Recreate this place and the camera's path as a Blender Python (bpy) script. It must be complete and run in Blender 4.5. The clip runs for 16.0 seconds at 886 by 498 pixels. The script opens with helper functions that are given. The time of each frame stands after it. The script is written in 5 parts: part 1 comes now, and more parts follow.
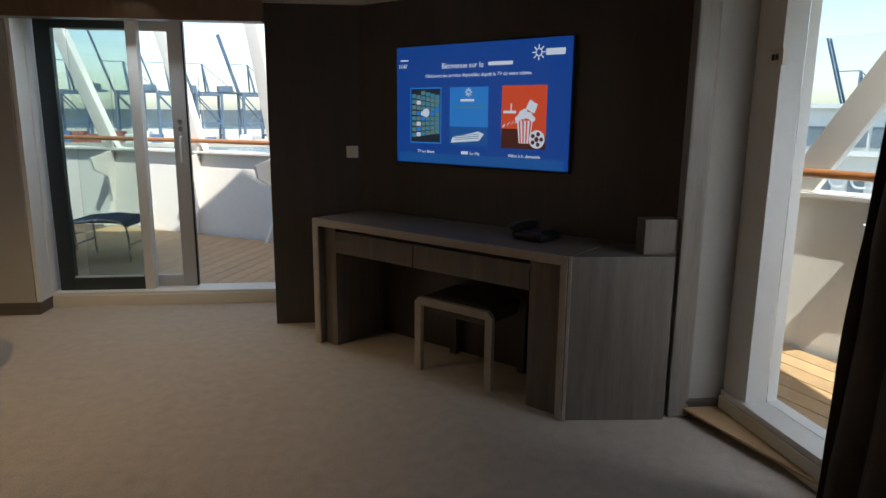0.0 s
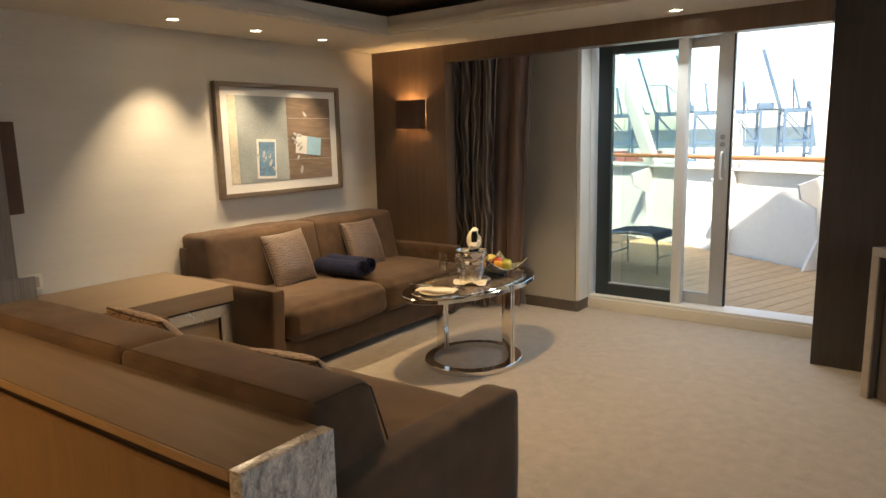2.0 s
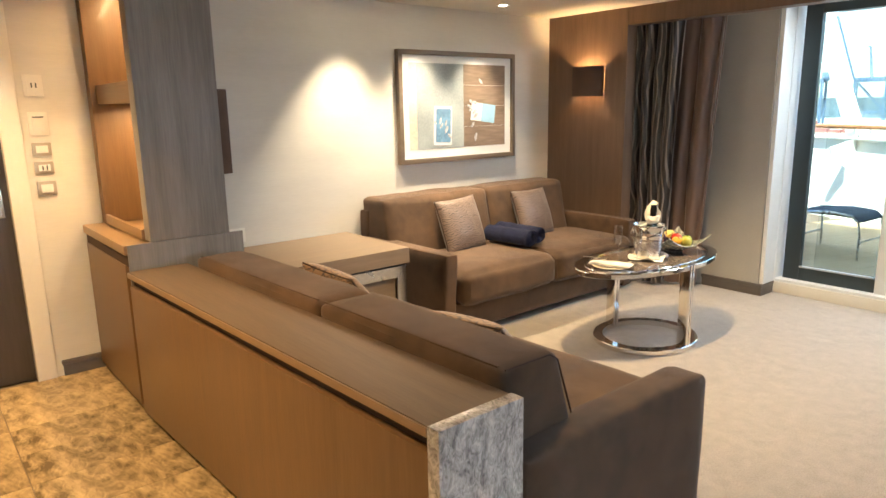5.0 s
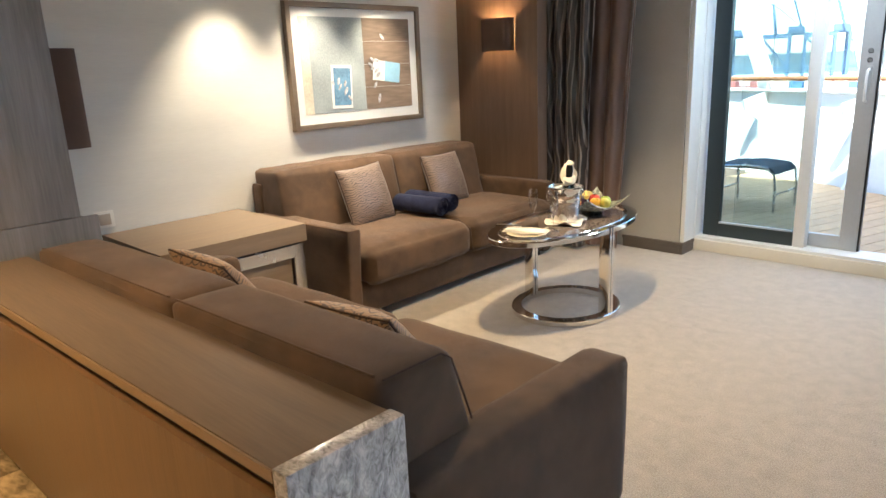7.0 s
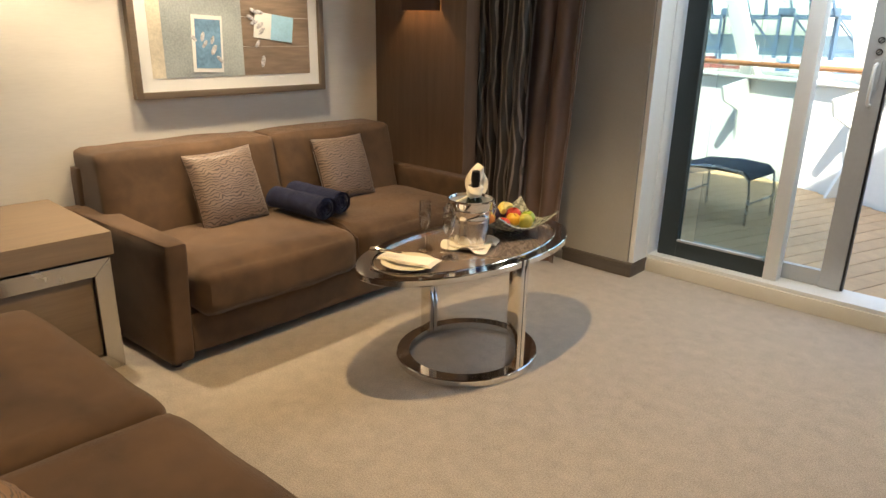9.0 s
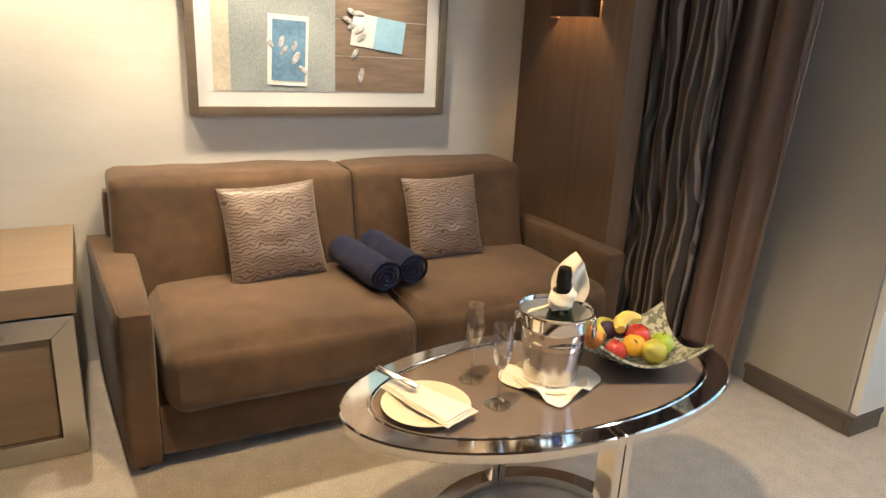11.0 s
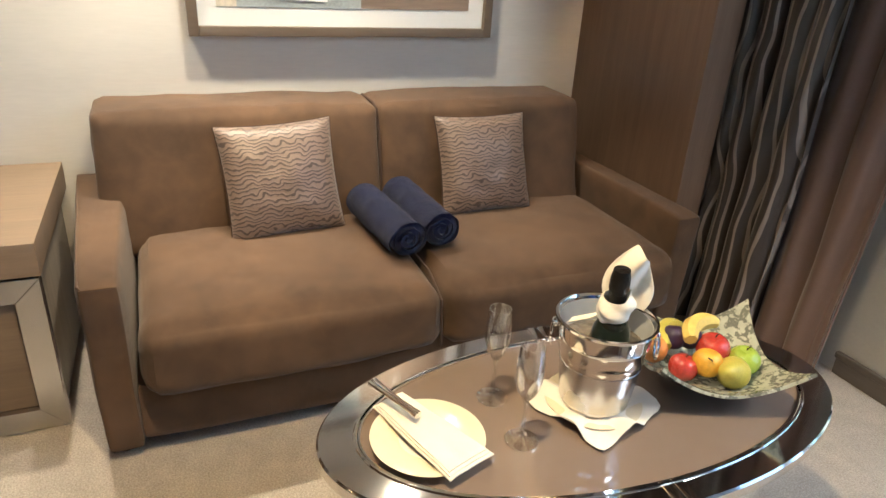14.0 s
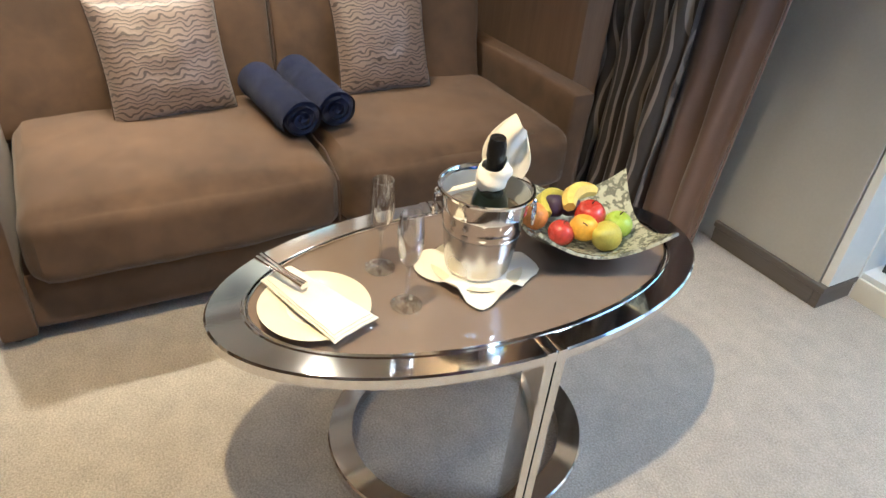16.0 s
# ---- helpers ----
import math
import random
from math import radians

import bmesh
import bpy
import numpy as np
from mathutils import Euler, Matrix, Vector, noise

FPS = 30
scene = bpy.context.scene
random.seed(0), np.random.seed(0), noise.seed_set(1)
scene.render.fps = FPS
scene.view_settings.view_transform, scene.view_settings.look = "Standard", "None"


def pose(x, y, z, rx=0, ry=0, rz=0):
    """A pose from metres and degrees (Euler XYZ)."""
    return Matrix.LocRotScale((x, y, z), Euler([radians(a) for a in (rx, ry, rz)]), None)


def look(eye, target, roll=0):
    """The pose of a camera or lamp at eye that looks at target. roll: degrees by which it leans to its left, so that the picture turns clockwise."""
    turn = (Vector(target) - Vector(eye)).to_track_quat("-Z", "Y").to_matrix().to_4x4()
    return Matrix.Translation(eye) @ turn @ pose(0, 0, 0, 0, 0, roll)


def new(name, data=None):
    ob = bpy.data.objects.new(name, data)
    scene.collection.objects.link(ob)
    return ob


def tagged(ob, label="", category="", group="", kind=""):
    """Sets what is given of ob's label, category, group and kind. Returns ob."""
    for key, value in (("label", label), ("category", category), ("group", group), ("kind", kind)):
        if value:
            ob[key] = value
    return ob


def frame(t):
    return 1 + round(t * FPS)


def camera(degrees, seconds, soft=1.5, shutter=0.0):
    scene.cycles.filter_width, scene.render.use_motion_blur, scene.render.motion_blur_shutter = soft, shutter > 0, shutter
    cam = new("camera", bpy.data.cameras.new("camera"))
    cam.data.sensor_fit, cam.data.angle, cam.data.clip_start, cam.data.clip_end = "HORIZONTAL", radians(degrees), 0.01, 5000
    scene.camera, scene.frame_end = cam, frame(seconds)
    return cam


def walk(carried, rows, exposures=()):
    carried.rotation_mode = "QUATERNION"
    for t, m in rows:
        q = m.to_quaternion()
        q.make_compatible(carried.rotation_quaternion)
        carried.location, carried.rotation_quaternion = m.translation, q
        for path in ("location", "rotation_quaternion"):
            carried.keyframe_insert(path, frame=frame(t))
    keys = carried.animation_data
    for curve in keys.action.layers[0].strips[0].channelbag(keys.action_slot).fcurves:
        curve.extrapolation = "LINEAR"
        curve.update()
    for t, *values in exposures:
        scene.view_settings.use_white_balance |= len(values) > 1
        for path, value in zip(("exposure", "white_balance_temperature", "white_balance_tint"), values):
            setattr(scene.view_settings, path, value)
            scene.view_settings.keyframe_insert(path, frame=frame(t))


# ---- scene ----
cam = camera(67.5, 16.0)
PATH = [
    (0, (0.729, 1.109, 1.474), (0.955, 3.056, 1.075), 0.5),
    (0.5, (0.623, 1.102, 1.487), (0.377, 3.041, 1.067), -0.9),
    (1, (0.633, 1.171, 1.468), (-0.049, 3.017, 1.115), -0.9),
    (1.5, (0.657, 1.225, 1.47), (-0.335, 2.926, 1.122), -1.5),
    (2, (0.639, 1.216, 1.446), (-0.546, 2.792, 1.113), -1.3),
    (2.5, (0.657, 1.201, 1.444), (-0.743, 2.586, 1.099), -1.0),
    (3, (0.671, 1.176, 1.457), (-0.841, 2.43, 1.087), -0.4),
    (3.5, (0.665, 1.148, 1.458), (-0.872, 2.372, 1.084), 0.6),
    (6, (0.439, 1.161, 1.431), (-0.99, 2.479, 0.962), -3.7),
    (6.5, (0.398, 1.269, 1.405), (-0.942, 2.663, 0.896), -3.1),
    (7, (0.374, 1.506, 1.392), (-0.979, 2.885, 0.873), -2.5),
    (7.5, (0.265, 1.718, 1.388), (-1.022, 3.143, 0.828), -3.4),
    (8, (0.134, 1.973, 1.389), (-1.075, 3.463, 0.826), -2.6),
    (8.5, (0.107, 2.239, 1.407), (-1.093, 3.714, 0.787), -0.5),
    (9, (0.048, 2.555, 1.404), (-1.236, 3.956, 0.779), 1.1),
    (9.5, (-0.09, 2.851, 1.376), (-1.499, 4.198, 0.927), 2.5),
    (10, (-0.186, 3.151, 1.353), (-1.71, 4.364, 0.9), 2.6),
    (12.5, (-0.796, 3.884, 1.403), (-2.531, 4.547, 0.661), 3.0),
    (13, (-0.808, 3.876, 1.398), (-2.515, 4.583, 0.633), 2.7),
    (13.5, (-0.8, 3.877, 1.389), (-2.486, 4.581, 0.576), 3.3),
    (14, (-0.806, 3.892, 1.38), (-2.473, 4.622, 0.549), 3.4),
    (14.5, (-0.806, 3.889, 1.375), (-2.376, 4.67, 0.413), 3.5),
    (15, (-0.788, 3.901, 1.37), (-2.244, 4.76, 0.301), 5.5),
    (15.5, (-0.758, 3.929, 1.36), (-2.177, 4.806, 0.258), 5.6),
    (16, (-0.735, 3.951, 1.36), (-2.154, 4.835, 0.262), 5.8),
]
EXPOSURES = [(0, 0.95, 6400, 10), (0.5, 1.1, 6400, 10), (1, 1.5, 6500, 10), (1.5, 1.75, 6900, 10), (2.5, 2.35, 7000, 10), (3.5, 2.8, 6900, 10), (6, 3.07, 5700, 7), (7, 2.83, 5600, 7), (8, 2.4, 5900, 8), (9, 2.25, 6500, 9), (10, 2.5, 6400, 9), (12.5, 2.55, 5700, 7), (14.5, 2.7, 5400, 6), (16, 2.8, 5050, 4)]
walk(cam, [(t, look(eye, target, roll)) for t, eye, target, roll in PATH], EXPOSURES)

# ---- light ----
world = bpy.data.worlds.new("sky")
scene.world = world
world.use_nodes = True
wn, wl = world.node_tree.nodes, world.node_tree.links
sky = wn.new("ShaderNodeTexSky")
sky.sky_type, sky.sun_disc = "NISHITA", False
sky.sun_elevation, sky.sun_rotation = radians(58), radians(160.2)
sky.air_density, sky.dust_density = 1.0, 1.2
wl.new(sky.outputs[0], wn["Background"].inputs[0])
wn["Background"].inputs[1].default_value = 0.15
sun = new("sun", bpy.data.lights.new("sun", "SUN"))
sun.data.energy, sun.data.angle, sun.data.color = 3.9, radians(0.6), (1.0, 0.93, 0.82)
sun.matrix_world = look((1.8, -5.0, 8.5), (0, 0, 0))

WARM = (1.0, 0.78, 0.52)


def spot(x, y, z, watts, cone=80, blend=0.55, col=WARM, tx=0.0, ty=0.0):
    l = bpy.data.lights.new("spot", "SPOT")
    l.energy, l.spot_size, l.spot_blend, l.color, l.shadow_soft_size = watts * 0.62, radians(cone), blend, col, 0.03
    o = new("spot", l)
    o.matrix_world = look((x, y, z), (x + tx, y + ty + 1e-4, z - 1))
    return o


def glow(x, y, z, w, h, watts, target, col=WARM):
    l = bpy.data.lights.new("area", "AREA")
    l.shape, l.size, l.size_y, l.energy, l.color = "RECTANGLE", w, h, watts * 0.62, col
    o = new("area", l)
    o.matrix_world = look((x, y, z), target)
    return o


SOFFIT = 2.17
for y in (3.55, 4.15, 4.75):
    spot(-3.08, y, SOFFIT - 0.02, (32, 28, 26)[round((y - 3.55) / 0.6)], 76, 0.8, tx=-0.10)
    spot(-3.08, y, SOFFIT - 0.025, (8, 5, 2)[round((y - 3.55) / 0.6)], 120, 0.7, tx=0.6)
spot(-0.73, 5.42, SOFFIT - 0.02, 8, 110)
spot(-1.5, 4.05, 2.34, 52, 112, 0.5, (1.0, 0.69, 0.34))
for x, y in ((-2.9, 1.2), (-1.6, 1.2), (-1.6, 0.2)):
    spot(x, y, SOFFIT - 0.02, 26, 125, 0.7, (1.0, 0.64, 0.29))
glow(-0.6, 6.10, 2.13, 1.1, 0.2, 10, (-0.8, 4.6, 0.3), (0.88, 0.95, 1.0))
glow(2.72, 2.4, 2.09, 0.16, 3.0, 20, (1.0, 2.4, 0.3), (0.92, 0.96, 1.0))
glow(-3.1, 2.22, 1.485, 0.5, 0.05, 2.2, (-3.1, 2.3, 0.8), (1.0, 0.62, 0.28))
glow(-3.1, 2.22, 2.10, 0.5, 0.05, 2.2, (-3.1, 2.3, 1.6), (1.0, 0.62, 0.28))


# ---- materials ----
def mat(name, col, rough=0.6, metal=0.0, var=0.15, scale=6.0, fine=80.0, bump=0.0, bscale=200.0, stretch=(1, 1, 1), sheen=0.0, coat=0.0, trans=0.0, ior=1.45, rvar=0.1, per=0.0, emit=None, wb=0.6, warp=0.0):
    m = bpy.data.materials.new(name)
    m.use_nodes = True
    n, l = m.node_tree.nodes, m.node_tree.links
    b = n["Principled BSDF"]
    b.inputs["Roughness"].default_value, b.inputs["Metallic"].default_value = rough, metal
    b.inputs["IOR"].default_value = ior
    b.inputs["Transmission Weight"].default_value = trans
    b.inputs["Coat Weight"].default_value = coat
    b.inputs["Sheen Weight"].default_value = sheen
    b.inputs["Sheen Roughness"].default_value = 0.4
    tc, mp = n.new("ShaderNodeTexCoord"), n.new("ShaderNodeMapping")
    mp.inputs["Scale"].default_value = stretch
    l.new(tc.outputs["Object"], mp.inputs[0])
    big, small = n.new("ShaderNodeTexNoise"), n.new("ShaderNodeTexNoise")
    for node, sc, det in ((big, scale, 4), (small, fine, 3)):
        node.inputs["Scale"].default_value, node.inputs["Detail"].default_value = sc, det + 4 * (warp > 0)
        node.inputs["Distortion"].default_value = warp
        l.new(mp.outputs[0], node.inputs["Vector"])
    add = n.new("ShaderNodeMath")
    add.operation = "MULTIPLY_ADD"
    add.inputs[1].default_value = wb
    l.new(big.outputs["Fac"], add.inputs[0])
    half = n.new("ShaderNodeMath")
    half.operation = "MULTIPLY"
    half.inputs[1].default_value = 1 - wb
    l.new(small.outputs["Fac"], half.inputs[0])
    l.new(half.outputs[0], add.inputs[2])
    last = add.outputs[0]
    if per:
        oi, pm = n.new("ShaderNodeObjectInfo"), n.new("ShaderNodeMath")
        pm.operation = "MULTIPLY_ADD"
        pm.inputs[1].default_value = per
        l.new(oi.outputs["Random"], pm.inputs[0])
        l.new(last, pm.inputs[2])
        off = n.new("ShaderNodeMath")
        off.operation = "SUBTRACT"
        off.inputs[1].default_value = per / 2
        l.new(pm.outputs[0], off.inputs[0])
        last = off.outputs[0]
    ramp = n.new("ShaderNodeValToRGB")
    ramp.color_ramp.elements[0].position, ramp.color_ramp.elements[1].position = 0.32, 0.68
    ramp.color_ramp.elements[0].color = (*[max(0, c * (1 - var)) for c in col], 1)
    ramp.color_ramp.elements[1].color = (*[min(1, c * (1 + var)) for c in col], 1)
    l.new(last, ramp.inputs[0])
    l.new(ramp.outputs[0], b.inputs["Base Color"])
    rr = n.new("ShaderNodeMath")
    rr.operation = "MULTIPLY_ADD"
    rr.inputs[1].default_value, rr.inputs[2].default_value = rvar, max(0.0, rough - rvar / 2)
    l.new(big.outputs["Fac"], rr.inputs[0])
    l.new(rr.outputs[0], b.inputs["Roughness"])
    if bump:
        bn, bt = n.new("ShaderNodeBump"), n.new("ShaderNodeTexNoise")
        bt.inputs["Scale"].default_value, bt.inputs["Detail"].default_value = bscale, 3
        l.new(mp.outputs[0], bt.inputs["Vector"])
        bn.inputs["Strength"].default_value, bn.inputs["Distance"].default_value = bump, 0.004
        l.new(bt.outputs["Fac"], bn.inputs["Height"])
        l.new(bn.outputs[0], b.inputs["Normal"])
    if emit:
        b.inputs["Emission Color"].default_value, b.inputs["Emission Strength"].default_value = (*emit[:3], 1), emit[3]
    return m


def veined(name, base, vein, scale, rough, stretch=(1, 1, 1), width=0.06, per=0.0, mid=None, shift=0.0, bands=0, detail=6, twist=1.6):
    """Stone or printed cloth: bands of one colour through another."""
    m = bpy.data.materials.new(name)
    m.use_nodes = True
    n, l = m.node_tree.nodes, m.node_tree.links
    b = n["Principled BSDF"]
    b.inputs["Roughness"].default_value = rough
    tc, mp = n.new("ShaderNodeTexCoord"), n.new("ShaderNodeMapping")
    mp.inputs["Scale"].default_value = stretch
    l.new(tc.outputs["Object"], mp.inputs[0])
    vec = mp.outputs[0]
    if per:
        oi, va = n.new("ShaderNodeObjectInfo"), n.new("ShaderNodeVectorMath")
        va.operation = "MULTIPLY_ADD"
        va.inputs[1].default_value = (per, per * 0.7, per * 1.3)
        l.new(oi.outputs["Random"], va.inputs[0])
        l.new(vec, va.inputs[2])
        vec = va.outputs[0]
    n1, n2 = n.new("ShaderNodeTexNoise"), n.new("ShaderNodeTexNoise")
    n1.inputs["Scale"].default_value, n1.inputs["Detail"].default_value, n1.inputs["Distortion"].default_value = scale, detail, twist
    n2.inputs["Scale"].default_value, n2.inputs["Detail"].default_value = scale * 0.35, 3
    l.new(vec, n1.inputs["Vector"])
    l.new(vec, n2.inputs["Vector"])
    d = n.new("ShaderNodeMath")
    d.operation = "SUBTRACT"
    d.inputs[1].default_value = 0.5 + shift
    l.new(n1.outputs["Fac"], d.inputs[0])
    if bands:
        d.operation = "MULTIPLY"
        d.inputs[1].default_value = bands
    a = n.new("ShaderNodeMath")
    a.operation = "PINGPONG" if bands else "ABSOLUTE"
    a.inputs[1].default_value = 0.5
    l.new(d.outputs[0], a.inputs[0])
    r = n.new("ShaderNodeValToRGB")
    r.color_ramp.elements[0].position, r.color_ramp.elements[1].position = width * 0.4, width
    r.color_ramp.elements[0].color, r.color_ramp.elements[1].color = (1, 1, 1, 1), (0, 0, 0, 1)
    l.new(a.outputs[0], r.inputs[0])
    r2 = n.new("ShaderNodeValToRGB")
    r2.color_ramp.elements[0].position, r2.color_ramp.elements[1].position = 0.35, 0.65
    r2.color_ramp.elements[0].color, r2.color_ramp.elements[1].color = (*base, 1), (*(mid or [c * 1.5 for c in base]), 1)
    l.new(n2.outputs["Fac"], r2.inputs[0])
    mx = n.new("ShaderNodeMix")
    mx.data_type = "RGBA"
    l.new(r.outputs[0], mx.inputs[0])
    l.new(r2.outputs[0], mx.inputs[6])
    mx.inputs[7].default_value = (*vein, 1)
    l.new(mx.outputs[2], b.inputs["Base Color"])
    return m


def shine(name, col, power):
    m = bpy.data.materials.new(name)
    m.use_nodes = True
    b = m.node_tree.nodes["Principled BSDF"]
    b.inputs["Base Color"].default_value = (0.02, 0.02, 0.02, 1)
    b.inputs["Roughness"].default_value = 0.25
    b.inputs["Emission Color"].default_value, b.inputs["Emission Strength"].default_value = (*col, 1), power
    return m


def striped(name, base, line, axis, scale, bend, detail, stretch, cut, rough):
    """Cloth with broken wavy lines woven into it."""
    m = bpy.data.materials.new(name)
    m.use_nodes = True
    n, l = m.node_tree.nodes, m.node_tree.links
    b = n["Principled BSDF"]
    b.inputs["Roughness"].default_value, b.inputs["Sheen Weight"].default_value = rough, 0.15
    tc, mp = n.new("ShaderNodeTexCoord"), n.new("ShaderNodeMapping")
    mp.inputs["Scale"].default_value = stretch
    l.new(tc.outputs["Object"], mp.inputs[0])
    w = n.new("ShaderNodeTexWave")
    w.wave_type, w.bands_direction, w.wave_profile = "BANDS", axis, "SIN"
    w.inputs["Scale"].default_value, w.inputs["Distortion"].default_value = scale, bend
    w.inputs["Detail"].default_value, w.inputs["Detail Scale"].default_value = 1.5, detail
    l.new(mp.outputs[0], w.inputs["Vector"])
    patch = n.new("ShaderNodeTexNoise")
    patch.inputs["Scale"].default_value, patch.inputs["Detail"].default_value = scale * 1.3, 2
    l.new(mp.outputs[0], patch.inputs["Vector"])
    mul = n.new("ShaderNodeMath")
    mul.operation = "MULTIPLY_ADD"
    mul.inputs[1].default_value = 0.5
    l.new(patch.outputs["Fac"], mul.inputs[0])
    l.new(w.outputs["Fac"], mul.inputs[2])
    r = n.new("ShaderNodeValToRGB")
    r.color_ramp.elements[0].position, r.color_ramp.elements[1].position = cut + 0.24, cut + 0.44
    r.color_ramp.elements[0].color, r.color_ramp.elements[1].color = (*base, 1), (*line, 1)
    half = n.new("ShaderNodeMath")
    half.operation = "MULTIPLY"
    half.inputs[1].default_value = 0.92
    l.new(mul.outputs[0], half.inputs[0])
    l.new(half.outputs[0], r.inputs[0])
    l.new(r.outputs[0], b.inputs["Base Color"])
    weave = n.new("ShaderNodeTexNoise")
    weave.inputs["Scale"].default_value = 420
    l.new(tc.outputs["Object"], weave.inputs["Vector"])
    bn, bw = n.new("ShaderNodeBump"), n.new("ShaderNodeBump")
    bn.inputs["Strength"].default_value, bn.inputs["Distance"].default_value = 0.25, 0.002
    bw.inputs["Strength"].default_value, bw.inputs["Distance"].default_value = 0.3, 0.002
    l.new(weave.outputs["Fac"], bn.inputs["Height"])
    l.new(w.outputs["Fac"], bw.inputs["Height"])
    l.new(bn.outputs[0], bw.inputs["Normal"])
    l.new(bw.outputs[0], b.inputs["Normal"])
    return m


def thin_glass(name):
    """Blown glass a millimetre thick: clear, with gloss at its edges."""
    m = bpy.data.materials.new(name)
    m.use_nodes = True
    n, l = m.node_tree.nodes, m.node_tree.links
    n.remove(n["Principled BSDF"])
    clear, gloss, mix, fr = n.new("ShaderNodeBsdfTransparent"), n.new("ShaderNodeBsdfGlossy"), n.new("ShaderNodeMixShader"), n.new("ShaderNodeLayerWeight")
    clear.inputs[0].default_value = (0.97, 0.972, 0.97, 1)
    gloss.inputs["Roughness"].default_value = 0.02
    fr.inputs["Blend"].default_value = 0.36
    l.new(fr.outputs["Facing"], mix.inputs[0])
    l.new(clear.outputs[0], mix.inputs[1])
    l.new(gloss.outputs[0], mix.inputs[2])
    l.new(mix.outputs[0], n["Material Output"].inputs[0])
    return m


def wood(name, col, var, along, rough=0.4, coat=0.1, per=0.0):
    st = {"x": (0.06, 1, 1), "y": (1, 0.06, 1), "z": (1, 1, 0.06)}[along]
    return mat(name, col, rough, 0, var, 22, 140, 0.12, 160, st, coat=coat, per=per)


